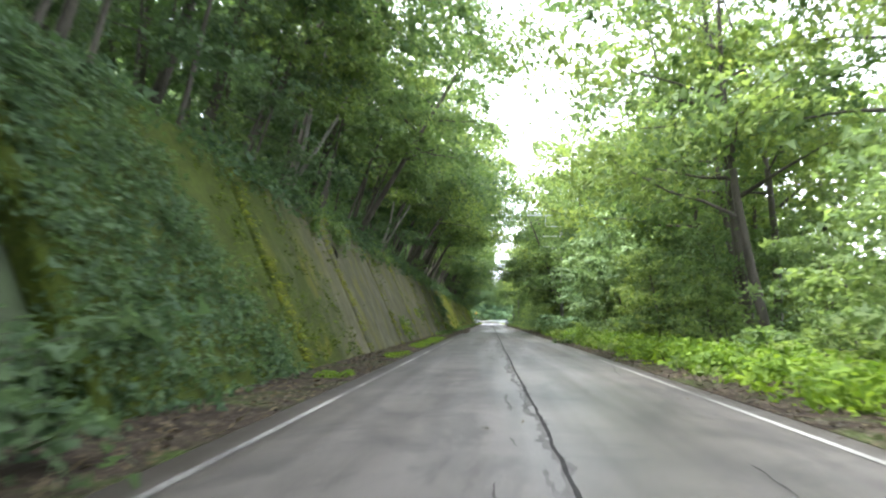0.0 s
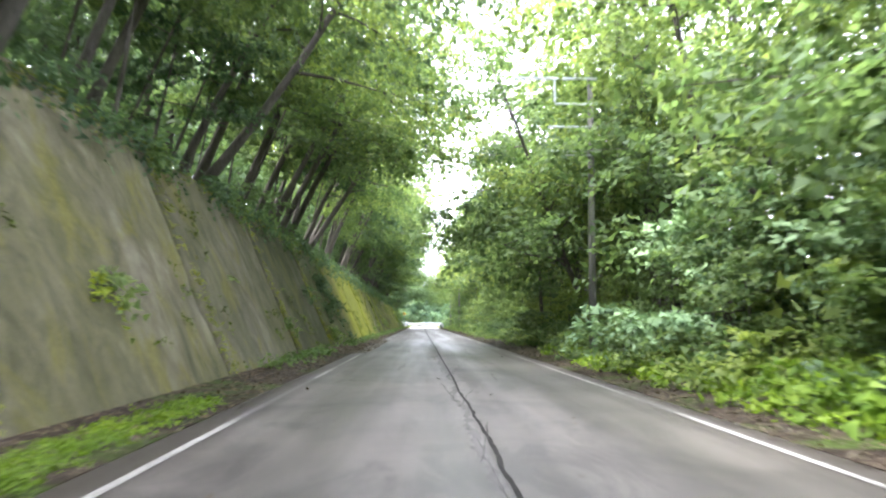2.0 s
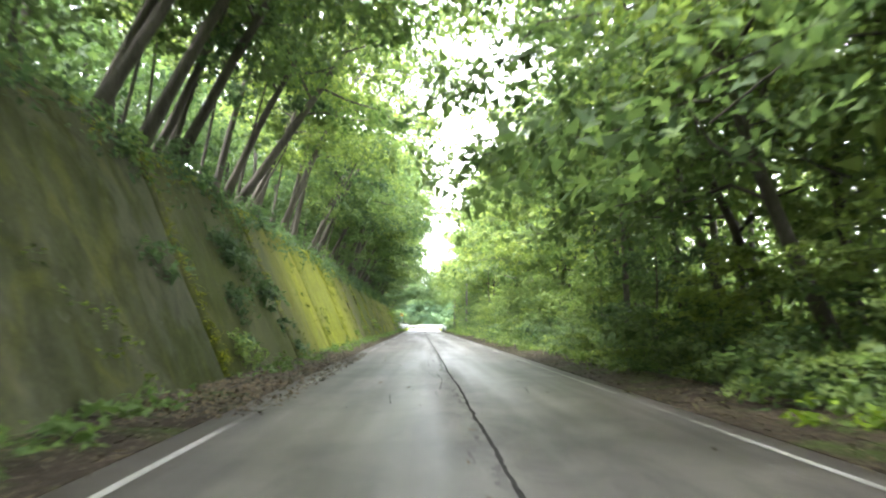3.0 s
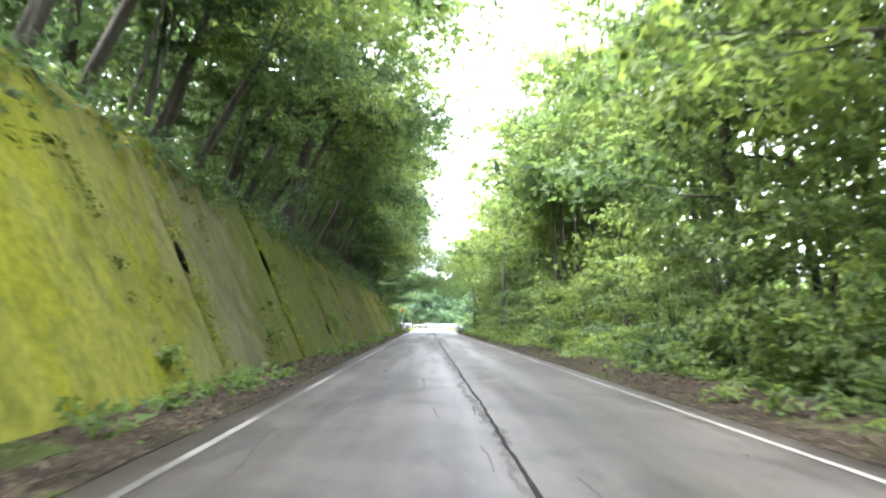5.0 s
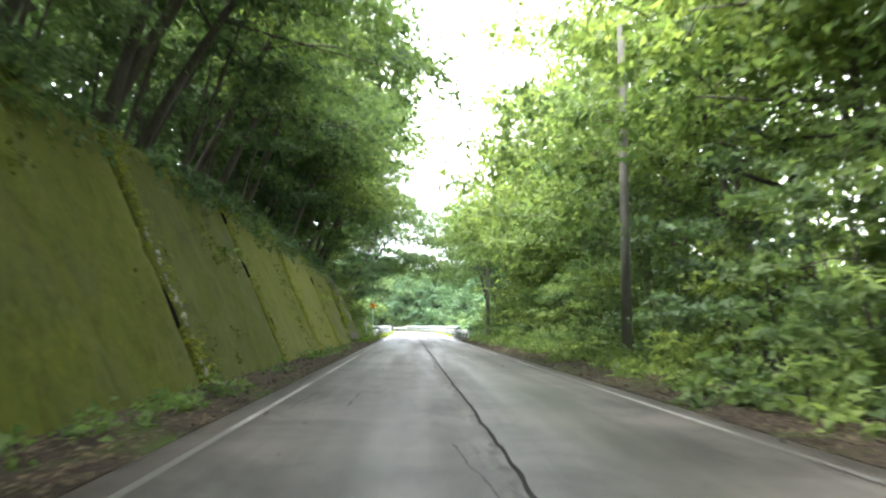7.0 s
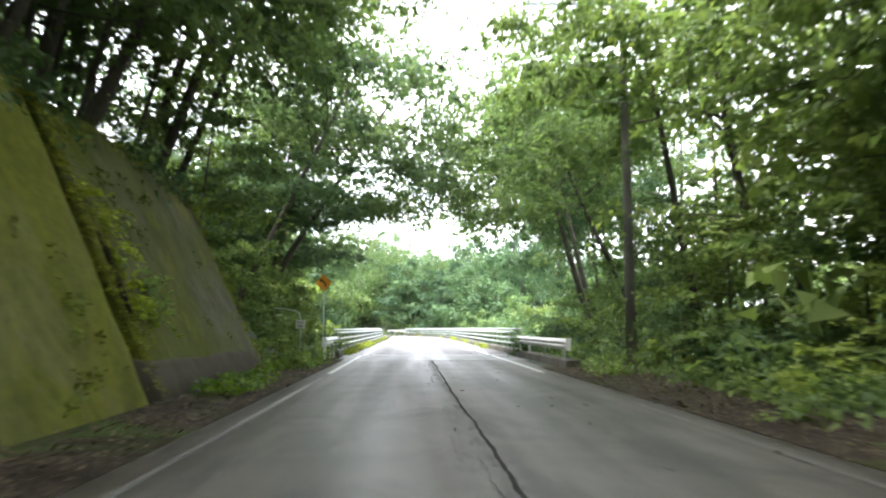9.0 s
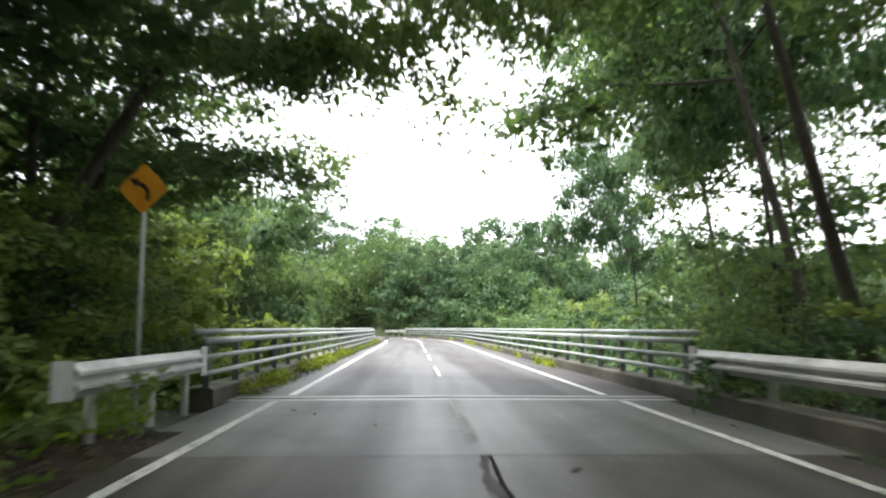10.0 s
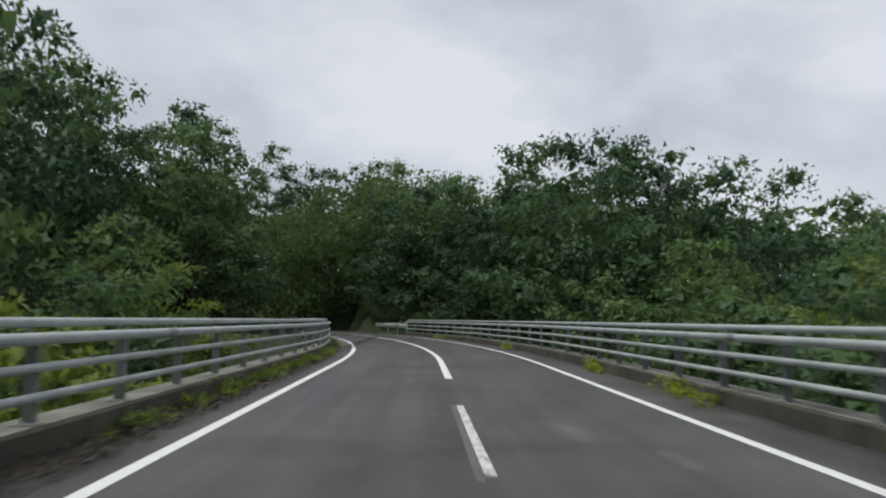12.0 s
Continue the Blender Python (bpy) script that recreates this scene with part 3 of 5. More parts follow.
for k in range(26):
    z = 0.15 + 3.2 * stone_rows.random()
    blob(155.75 + stone_rows.uniform(0, 0.35), z, stone_rows.uniform(0.06, 0.13), stone_rows.uniform(0.05, 0.1), 0.05, "joint_stone", CONCRETE, 40 + k)

# the damp footing course along the wall
def footing(s0, s1):
    ss = stations(s0, s1, 0.5)
    cross = [(0.0, -0.4), (0.0, 0.62), (-0.02, 0.7), (-0.16, 0.76), (-0.3, 0.76), (-0.3, -0.4)]
    verts, faces = [], []
    n = len(cross)
    for s in ss:
        for k, (a, z) in enumerate(cross):
            lift = 0.07 * noise.noise(Vector((s * 0.35, 0, 9))) + 0.06 * noise.noise(Vector((s * 1.9, 0, 2))) if z > 0.5 else 0.0
            verts.append((wall_x(z) + 0.02 + a + 0.02 * noise.noise(Vector((s * 0.8, z, 4))), s, z + lift))
    for i in range(len(ss) - 1):
        for k in range(n):
            j = (k + 1) % n
            faces.append((i * n + k, (i + 1) * n + k, (i + 1) * n + j, i * n + j))
    faces.append(tuple(range(n)))
    faces.append(tuple(range((len(ss) - 1) * n, len(ss) * n))[::-1])
    return mesh_from("footing", verts, faces, DAMP_CONCRETE, True)


for s0, s1 in [(a, b) for a, b in zip(joints, joints[1:]) if a > 193]:
    put("footing", footing(s0 + 0.03, s1 - 0.03), retaining_wall, "dark damp footing course below the wall's face")

# a ledge on the bank above the wall; sunlight is put into its pale colour
bank_path = [(a, s, ground_z(a, s) + 0.16) for s in stations(84, 114, 1.5) for a in (-9.7, -9.1, -8.5)]
tagged(put("bank_path", mesh_from("bank_path", bank_path, [(3 * i + k, 3 * i + k + 1, 3 * i + k + 4, 3 * i + k + 3) for i in range(20) for k in range(2)], CONCRETE, True)), "ledge on the bank above the wall, pale with painted sunlight", "path", kind="structure")

# ---------------------------------------------------------------- bridge
KERB = 3.95
for side in (-1, 1):
    prof = [(side * KERB, -0.35), (side * (KERB + 0.02), 0.22), (side * (KERB + 0.04), 0.24), (side * (KERB + 0.5), 0.24), (side * (KERB + 0.5), -1.1), (side * (KERB - 0.3), -1.1), (side * (KERB - 0.3), -0.35)]
    tagged(put("bridge_kerb", mesh_from("bridge_kerb", *sweep(prof, stations(BRIDGE_0 - (1 if side < 0 else 12), BRIDGE_1, 2)), KERB_CONCRETE)), "weathered concrete kerb beam along the bridge", "kerb", "bridge kerbs", "structure")
    cap = [(side * (KERB + 0.06), 0.236), (side * (KERB + 0.06), 0.256), (side * (KERB + 0.49), 0.256), (side * (KERB + 0.49), 0.236)]
    tagged(put("kerb_top", mesh_from("kerb_top", *sweep(cap, stations(BRIDGE_0 - 0.9, BRIDGE_1, 2)), CONCRETE)), "paler worn top of the kerb under the railing", "kerb", "kerb tops", "structure")
tagged(put("bridge_girder", mesh_from("bridge_girder", *sweep([(-3.2, -0.32), (3.2, -0.32), (3.0, -1.9), (-3.0, -1.9)], stations(BRIDGE_0, BRIDGE_1, 4)), CONCRETE)), "concrete girder under the bridge deck", "bridge", kind="structure")


def pipe(s0, s1, a, z, r, sides=10, step=2.0):
    ss = stations(s0, s1, step)
    return tube([road_at(s, a, z) for s in ss], [r] * len(ss), sides)


POST_STEP = 2.1
RAIL_A = KERB + 0.12


def post_bm(side):
    """A folded steel post: a web with two flanges, a foot plate and a bracket for the outer top rail."""
    bm = box_bm(min(0, side * 0.11), max(0, side * 0.11), -0.04, -0.032, 0.27, 1.08)
    box_bm(min(0, side * 0.008), max(0, side * 0.008), -0.04, 0.04, 0.27, 1.08, 0.0, bm)
    box_bm(min(side * 0.102, side * 0.11), max(side * 0.102, side * 0.11), -0.04, 0.04, 0.27, 1.2, 0.0, bm)
    box_bm(min(-side * 0.04, side * 0.17), max(-side * 0.04, side * 0.17), -0.08, 0.08, 0.255, 0.273, 0.004, bm)
    return bm


def bridge_railing(side, s_start, label):
    base = tagged(new("bridge_railing"), label, "railing", "bridge railings")
    a = side * RAIL_A
    rails = ((side * 0.15, 1.18, 0.05), (-side * 0.03, 1.035, 0.058), (-side * 0.03, 0.775, 0.042), (-side * 0.03, 0.51, 0.042))
    for off, z, r in rails:
        put("rail", mesh_from("rail", *pipe(s_start, BRIDGE_1, a + off, z, r), STEEL, True), base)
    me = None
    for k in range(int((BRIDGE_1 - s_start - 0.4) / POST_STEP) + 1):
        s = s_start + 0.35 + k * POST_STEP
        if me is None:
            ob = part("post", post_bm(side), STEEL_DARK, base)
            me = ob.data
        else:
            ob = put("post", me, base)
        p = road_at(s, a)
        ob.matrix_basis = pose(p.x, p.y, 0, 0, 0, math.degrees(max(0, s - CURVE_FROM) / RADIUS))
    # sleeves where the lengths of pipe meet
    for k in range(6):
        s = s_start + 8 + k * 16.8
        for off, z, r in rails[1:2]:
            put("rail_sleeve", mesh_from("rail_sleeve", *pipe(s, s + 0.3, a + off, z, r + 0.006, 10, 0.3), STEEL_DARK, True), base)
    return base


bridge_railing(-1, 216.2, "grey galvanised pipe railing on a concrete kerb")
bridge_railing(1, 216.8, "grey galvanised pipe railing on a concrete kerb")


def w_beam(s0, s1, a, face, z0=0.55, z1=0.9):
    """The waved sheet of a guard rail; face is the side towards the road (+1 or -1)."""
    wave = ((0.0, 0.0), (0.02, 0.1), (0.075, 0.25), (0.075, 0.36), (0.02, 0.47), (0.02, 0.53), (0.075, 0.64), (0.075, 0.75), (0.02, 0.9), (0.0, 1.0))
    front = [(a + face * d, z0 + (z1 - z0) * u) for d, u in wave]
    back = [(a + face * (d - 0.012), z0 + (z1 - z0) * u) for d, u in reversed(wave)]
    return sweep(front + back, stations(s0, s1, 0.8))


def guard_rail(s0, s1, a, face, posts, label, end_at):
    base = tagged(new("guard_rail"), label, "guard rail", "guard rails")
    put("beam", mesh_from("beam", *w_beam(s0, s1, a, face), WHITE_STEEL), base)
    for s in posts:
        p = road_at(s, a - face * 0.09)
        gz = -0.3
        put("post", mesh_from("post", *tube([(p.x, p.y, gz), (p.x, p.y, 0.88)], [0.057, 0.057], 10), WHITE_STEEL, True), base)
        q = road_at(s, a - face * 0.03)
        bm = box_bm(-0.05, 0.05, -0.04, 0.04, 0.66, 0.8, 0.006)
        ob = part("bracket", bm, WHITE_STEEL, base)
        ob.matrix_basis = pose(q.x, q.y, 0)
    for s in [q for q in (s0, s1) if q not in end_at]:
        p = road_at(s, a + face * 0.05)
        plate = part("splice_plate", box_bm(-0.012, 0.012, -0.16, 0.16, 0.5, 0.95, 0.004), WHITE_STEEL, base, "flat grey plate where beam and railing meet")
        plate.matrix_basis = pose(p.x, p.y, 0, 0, 0, math.degrees(max(0, s - CURVE_FROM) / RADIUS))
    for s in end_at:
        # the curled end sheet
        e = [(a + face * 0.03 - face * 0.14 * math.sin(w), w) for w in (0.0, 0.8, 1.57, 2.4)]
        verts, faces = [], []
        sgn = -1 if s == s0 else 1
        for k, (ea, w) in enumerate(e):
            for z in (0.53, 0.92):
                p = road_at(s + sgn * 0.16 * (1 - math.cos(w)), ea, z)
                verts.append(p)
        for k in range(3):
            faces.append((2 * k, 2 * k + 1, 2 * k + 3, 2 * k + 2))
        n = len(verts)
        verts += [v + Vector((-face * 0.01, 0, 0)) for v in verts]
        faces += [tuple(i + n for i in reversed(f)) for f in faces]
        faces += [(0, 1, 1 + n, n), (6, 7, 7 + n, 6 + n)]
        put("end_sheet", mesh_from("end_sheet", verts, faces, WHITE_STEEL), base)
    return base


guard_rail(211.3, 215.9, -4.05, 1, (212.0, 213.9, 215.4), "short white guard rail before the bridge railing", (211.3,))
guard_rail(205.7, 216.5, 4.05, -1, (206.6, 210.3, 213.9, 216.0), "white guard rail leading onto the bridge", (205.7,))
guard_rail(BRIDGE_1 + 0.2, BRIDGE_1 + 9, 4.2, -1, [BRIDGE_1 + 0.6 + 2.6 * k for k in range(4)], "white guard rail past the end of the bridge", (BRIDGE_1 + 9,))

# ---------------------------------------------------------------- trees


def leaves(centres, spread, count, size, droop=0.25, seed=0, flat=0.38, inner=0.12, fill=1.6, spray=9, lumps=None):
    """Leaf blades in sprays on flattened clumps about centres; a share of broad ones fills the clumps' insides."""
    r = np.random.default_rng(seed)
    centres, spread = np.asarray(centres, float), np.asarray(spread, float)
    weight = spread ** 2

    def spots(many, low, high, lift):
        pick = r.choice(len(centres), many, p=weight / weight.sum())
        way = r.normal(0, 1, (many, 3))
        way[:, 2] = np.where(r.random(many) < 0.3, -np.abs(way[:, 2]), np.abs(way[:, 2]))
        way /= np.linalg.norm(way, axis=1)[:, None]
        far = low + (high - low) * r.random(many) ** lift
        p = centres[pick] + way * (far * spread[pick])[:, None] * np.array([1.0, 1.0, flat * 1.25])
        p[:, 2] -= droop * (way[:, 0] ** 2 + way[:, 1] ** 2) * far ** 2 * spread[pick] * 0.5
        n = way * (0.6 if lumps is None else 1.0) + np.array([0, 0, 0.6 if lumps is None else 0.3]) + r.normal(0, 0.3 if lumps is None else 0.15, (many, 3))
        return p, n / np.linalg.norm(n, axis=1)[:, None]

    def unit(v):
        return v / (np.linalg.norm(v, axis=1)[:, None] + 1e-9)
    broad = int(count * inner)
    p0, n0 = spots(broad, 0.0, 0.65, 1.0)
    t0 = unit(np.cross(n0, r.normal(0, 1, (broad, 3))))
    rest = count - broad
    ps, ns = spots(max(1, rest // spray), 0.4, 1.08, 0.8)
    which = r.integers(0, len(ps), rest)
    n1 = unit(ns[which] + r.normal(0, 0.28, (rest, 3)))
    out = unit(np.cross(ns[which], r.normal(0, 1, (rest, 3))))
    reach = size * (0.4 + 2.0 * r.random(rest) ** 0.6)
    p1 = ps[which] + out * reach[:, None] + ns[which] * r.normal(0, 0.25 * size, rest)[:, None]
    p1[:, 2] -= 0.25 * reach
    t1 = unit(out + r.normal(0, 0.5, (rest, 3)) - n1 * np.sum(out * n1, axis=1)[:, None])
    p, n, t = np.concatenate([p0, p1]), np.concatenate([n0, n1]), np.concatenate([t0, t1])
    long = (size * r.uniform(0.65, 1.35, count) * np.concatenate([np.full(broad, fill), np.ones(rest)]))[:, None]
    side = unit(np.cross(n, t))
    if lumps is not None:
        lumps.append(np.repeat(np.concatenate([n0, ns[which]]), 3, axis=0))
    return np.stack([p + t * long * 0.6, p - t * long * 0.3 + side * long * 0.32, p - t * long * 0.4 - side * long * 0.3], 1).reshape(-1, 3)


def leaf_mesh(name, v, mat, corners=3, normals=None):
    """A mesh of separate blades."""
    count = len(v) // corners
    me = bpy.data.meshes.new(name)
    me.vertices.add(count * corners)
    me.vertices.foreach_set("co", v.astype(np.float32).ravel())
    me.loops.add(count * corners)
    me.loops.foreach_set("vertex_index", np.arange(count * corners, dtype=np.int32))
    me.polygons.add(count)
    me.polygons.foreach_set("loop_start", np.arange(0, count * corners, corners, dtype=np.int32))
    me.polygons.foreach_set("loop_total", np.full(count, corners, dtype=np.int32))
    me.materials.append(mat)
    me.update()
    me.validate()
    if normals is not None:
        me.normals_split_custom_set(normals.astype(np.float32))
    return me


CROWNS = {}


def tree(height, trunk_r, crown_from, reach, count, size, mat, seed, name="tree", label="", category="tree", limbs=11, flat=0.38, bend=0.03, rise=(0.15, 0.5), top=0.6, inner=0.3, fill=1.55, lumpy=False):
    """A tapered trunk with limbs, and a crown of leaf clumps along and at the ends of the limbs."""
    r = random.Random(seed)
    base = tagged(new(name), label, category)
    trunk, phase = [], r.uniform(0, 6.28)
    n = 8
    for i in range(n + 1):
        u = i / n
        k = bend * height * math.sin(u * 4 + phase)
        trunk.append(Vector((k * math.cos(phase), k * math.sin(phase), height * 0.94 * u - 0.5)))
    pieces = [tube(trunk, [trunk_r * (1.25 if i == 0 else 1) * (1 - 0.86 * i / n) for i in range(n + 1)], 6)]
    centres, spread = [], []

    def at(u):
        i = min(n - 1, int(u * n))
        return trunk[i].lerp(trunk[i + 1], u * n - i)
    for b in range(limbs):
        u = crown_from + (0.97 - crown_from) * (b + r.uniform(0, 0.8)) / limbs
        root = at(u)
        w = b * 2.4 + r.uniform(-0.5, 0.5)
        long = reach * (1.05 - top * ((u - crown_from) / (1 - crown_from)) ** 1.5) * r.uniform(0.7, 1.1)
        up = r.uniform(*rise) * long
        pts = [root + Vector((math.cos(w) * long * q, math.sin(w) * long * q, up * q ** 0.8)) + Vector((r.uniform(-1, 1), r.uniform(-1, 1), r.uniform(-1, 1))) * 0.1 * long * q for q in (0, 0.3, 0.6, 1.0)]
        r0 = max(0.012, trunk_r * (1 - 0.8 * u) * 0.5)
        pieces.append(tube(pts, [r0, r0 * 0.7, r0 * 0.45, r0 * 0.15], 4))
        for q in (0.4, 0.7, 1.0):
            c = pts[0].lerp(pts[3], q)
            centres.append(c + Vector((r.uniform(-1, 1), r.uniform(-1, 1), r.uniform(-0.5, 0.5))) * 0.12 * long)
            spread.append(long * (0.28 + 0.2 * q) * r.uniform(0.7, 1.15))
            for fork in (-1, 1):
                tw = w + fork * r.uniform(0.4, 1.3)
                end = c + Vector((math.cos(tw), math.sin(tw), r.uniform(-0.1, 0.4))) * long * 0.42
                if fork > 0 and q > 0.5:
                    pieces.append(tube([c, end], [r0 * 0.35, r0 * 0.1], 3))
                centres.append(end)
                spread.append(long * r.uniform(0.18, 0.33))
    centres.append(at(0.99) + Vector((0, 0, 0.03 * height)))
    spread.append(reach * 0.4)
    put("trunk", mesh_from("trunk", *join(pieces), BARK, True), base)
    lumps = [] if lumpy else None
    v = leaves(centres, spread, count, size, seed=seed, flat=flat, inner=inner, fill=fill, lumps=lumps, spray=4 if lumpy else 9)
    put("crown", leaf_mesh("crown", v, mat, 3, lumps[0] if lumpy else None), base)
    CROWNS[base.name] = (v, lumps[0] if lumpy else None)
    return base


TALL = [tree(h, tr, 0.3, rc, 6200, 0.235, mt, sd, limbs=14, label=lb, fill=1.25) for h, tr, rc, mt, sd, lb in (
    (15.5, 0.17, 4.6, LEAF, 1, "tall slender broadleaf tree with layered green leaves"),
    (17, 0.2, 5.0, LEAF_FRESH, 2, "tall broadleaf tree with fresh light green leaves"),
    (14.5, 0.15, 4.5, LEAF_DEEP, 3, "dark green broadleaf tree with a slim trunk"))]
AIRY = [tree(h, tr, 0.34, rc, 5600, 0.228, mt, sd, limbs=13, label=lb, fill=1.25) for h, tr, rc, mt, sd, lb in (
    (16.5, 0.17, 4.6, LEAF, 51, "tall airy broadleaf tree with a straight trunk"),
    (18, 0.2, 4.9, LEAF_FRESH, 52, "tall airy tree with light green leaves"))]
NEAR = [tree(h, tr, 0.42, rc, 8600, 0.19, mt, sd, limbs=15, label=lb) for h, tr, rc, mt, sd, lb in (
    (16.5, 0.17, 4.4, LEAF, 53, "tall slim tree with airy green leaves"),
    (17, 0.19, 4.6, LEAF_FRESH, 54, "tall slim tree with airy light green leaves"))]
GREAT = [tree(16.5, 0.2, 0.6, 5.0, 11000, 0.215, mt, sd, limbs=13, inner=0.22, fill=1.6, label=lb) for mt, sd, lb in (
    (LEAF_DARK, 5, "great leaning tree with dark leaves over the road"), (LEAF, 8, "great leaning tree with green leaves over the road"))]
SLIM = [tree(h, tr, 0.42, rc, 2000, 0.23, mt, sd, limbs=10, label=lb, bend=0.02, name="thin_tree", category="thin tree") for h, tr, rc, mt, sd, lb in (
    (9.5, 0.07, 2.6, LEAF, 6, "thin leaning tree with a bare dark stem"),
    (11, 0.085, 2.8, LEAF_DEEP, 7, "thin dark leaning tree on the bank"))]
MID = [tree(h, 0.08, 0.25, rc, 3800, 0.19, mt, sd, limbs=13, flat=0.2, rise=(0.0, 0.25), label=lb, name="young_tree", category="young tree") for h, rc, mt, sd, lb in (
    (7.5, 2.7, LEAF, 11, "young tree with flat layers of green leaves"),
    (6.5, 2.5, LEAF_FRESH, 12, "young tree with bright green leaf sprays"),
    (8.5, 2.9, LEAF_DEEP, 13, "young dark green understorey tree"))]
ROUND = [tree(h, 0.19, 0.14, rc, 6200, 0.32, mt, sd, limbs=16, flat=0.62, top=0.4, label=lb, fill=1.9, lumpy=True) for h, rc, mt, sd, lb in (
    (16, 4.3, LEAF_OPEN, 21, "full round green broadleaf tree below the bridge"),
    (17, 4.5, LEAF_SHADED, 22, "dark green full broadleaf tree in the valley"),
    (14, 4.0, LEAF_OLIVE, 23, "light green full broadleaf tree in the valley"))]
PINE = [tree(14, 0.16, 0.25, 2.2, 5200, 0.2, NEEDLE, 25, limbs=26, flat=0.3, rise=(-0.05, 0.2), top=0.75, label="dark green pine standing above the other trees")]
FAR = [tree(h, 0.2, 0.1, rc, 1300, 0.55, mt, sd, limbs=14, flat=0.55, top=0.45, label="full broadleaf tree in the wood", inner=0.1, fill=1.3, lumpy=True) for h, rc, mt, sd in (
    (14, 4.4, LEAF, 41), (15, 4.6, LEAF_DEEP, 42), (14, 4.4, LEAF_FRESH, 43))]
FAR.append(tree(15, 0.2, 0.1, 4.4, 2300, 0.38, LEAF_FRESH, 44, limbs=14, flat=0.55, top=0.45, label="full broadleaf tree in the wood", inner=0.2, fill=1.6, lumpy=True))
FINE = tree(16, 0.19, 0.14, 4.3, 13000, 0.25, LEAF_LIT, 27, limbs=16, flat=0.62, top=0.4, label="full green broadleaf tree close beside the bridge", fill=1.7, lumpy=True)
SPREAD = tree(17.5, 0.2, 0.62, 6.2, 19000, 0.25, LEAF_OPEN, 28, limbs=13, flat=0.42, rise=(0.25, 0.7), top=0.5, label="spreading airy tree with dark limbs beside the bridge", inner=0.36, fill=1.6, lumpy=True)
PILLAR = [tree(h, tr, 0.48, 4.0, 5600, 0.21, mt, sd, limbs=12, bend=0.008, label="tall straight dark trunk with a high light crown") for h, tr, mt, sd in (
    (19, 0.19, LEAF, 61), (18, 0.14, LEAF_FRESH, 62))]
BIG = tree(15, 0.36, 0.42, 4.6, 7000, 0.2, LEAF_DEEP, 63, limbs=12, label="thick old trunk with dark leaves on the wall's edge")
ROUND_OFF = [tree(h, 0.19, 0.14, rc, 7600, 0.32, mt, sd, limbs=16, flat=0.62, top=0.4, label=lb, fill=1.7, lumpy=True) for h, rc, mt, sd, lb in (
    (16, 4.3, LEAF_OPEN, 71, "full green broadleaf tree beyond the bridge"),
    (17, 4.5, LEAF_SHADED, 72, "dark green broadleaf tree beyond the bridge"))]
PALE = [tree(6.6, 0.08, 0.32, 2.7, 5000, 0.22, LEAF_PALE, 14, limbs=13, flat=0.18, rise=(0.0, 0.2), label="young tree with pale layered leaves by the road", name="young_tree", category="young tree")]
BUSH = [tree(h, 0.03, 0.05, rc, 950, 0.155, mt, sd, limbs=7, name="bush", category="bush", flat=0.55, label=lb) for h, rc, mt, sd, lb in (
    (1.5, 1.1, LEAF_FRESH, 31, "low leafy bush with bright green leaves"),
    (2.4, 1.5, LEAF, 32, "waist-high green bush at the road's side"),
    (1.9, 1.4, LEAF_DEEP, 33, "dark green bush at the wood's edge"))]
rows = random.Random(5)


def plant(kind, x, y, scale=1.0, lean=0.0, group="", z=None, lean_on=0.0, wide=None):
    """A copy of a tree on the ground, leaning towards +x by lean degrees and towards +y by lean_on."""
    gz = ground_z(x, y) if z is None else z
    f = scale * rows.uniform(0.9, 1.12)
    ob = copy_thing(kind, pose(x, y, gz, -lean_on, lean, 0) @ pose(0, 0, 0, 0, 0, rows.uniform(0, 360)))
    w = f if wide is None else wide * rows.uniform(0.92, 1.08)
    ob.scale = (w, w, f * rows.uniform(0.93, 1.08))
    if group:
        ob["group"] = group
    return ob


# above the wall: tall trees leaning over the road, and thin stems on the edge
y = -14.0
while y < 206:
    open_bank = 86 < y < 116
    if open_bank:
        plant(AIRY[1], -9.0 - rows.uniform(0, 1.8), y + rows.uniform(-1.5, 1.5), 0.9, rows.uniform(11, 22), "trees above the wall")
    else:
        plant(rows.choice(TALL), -8.6 - rows.uniform(0, 1.8), y + rows.uniform(-1.5, 1.5), 1.05, rows.uniform(16, 27), "trees above the wall")
    plant(rows.choice(SLIM), -8.2 - rows.uniform(0, 1.2), y + rows.uniform(-1, 3), 1.0, rows.uniform(8, 24), "thin trees above the wall")
    if not open_bank:
        plant(rows.choice(SLIM + MID[2:]), -8.6 - rows.uniform(0, 2.0), y + rows.uniform(0, 4), 0.85, rows.uniform(4, 22), "thin trees above the wall")
    if rows.random() < (0.3 if 106 < y < 148 else 0.85 if y > 45 else 0.5):
        plant(AIRY[1] if y > 140 else rows.choice((AIRY[0], AIRY[1], AIRY[1])), (11.6 if 42 < y < 67 else 11.0 if y > 168 else 9.6 if y > 125 else 8.8) + rows.uniform(0, 2.4), y + rows.uniform(-1.5, 1.5), 1.15, rows.uniform(-13, -4), "trees by the road")
    plant(rows.choice((SLIM[0], MID[1], MID[0], MID[0])), 7.6 + rows.uniform(0, 1.8), y + rows.uniform(0, 4), 0.85, rows.uniform(-8, 0), "young trees by the road")
    y += 4.7
for k in range(17):
    plant(PILLAR[k % 2], 7.4 + rows.uniform(0, 4.5), 118 + 2.9 * k + rows.uniform(-1, 1), 1.0, rows.uniform(-4, 2), "straight trees by the road")
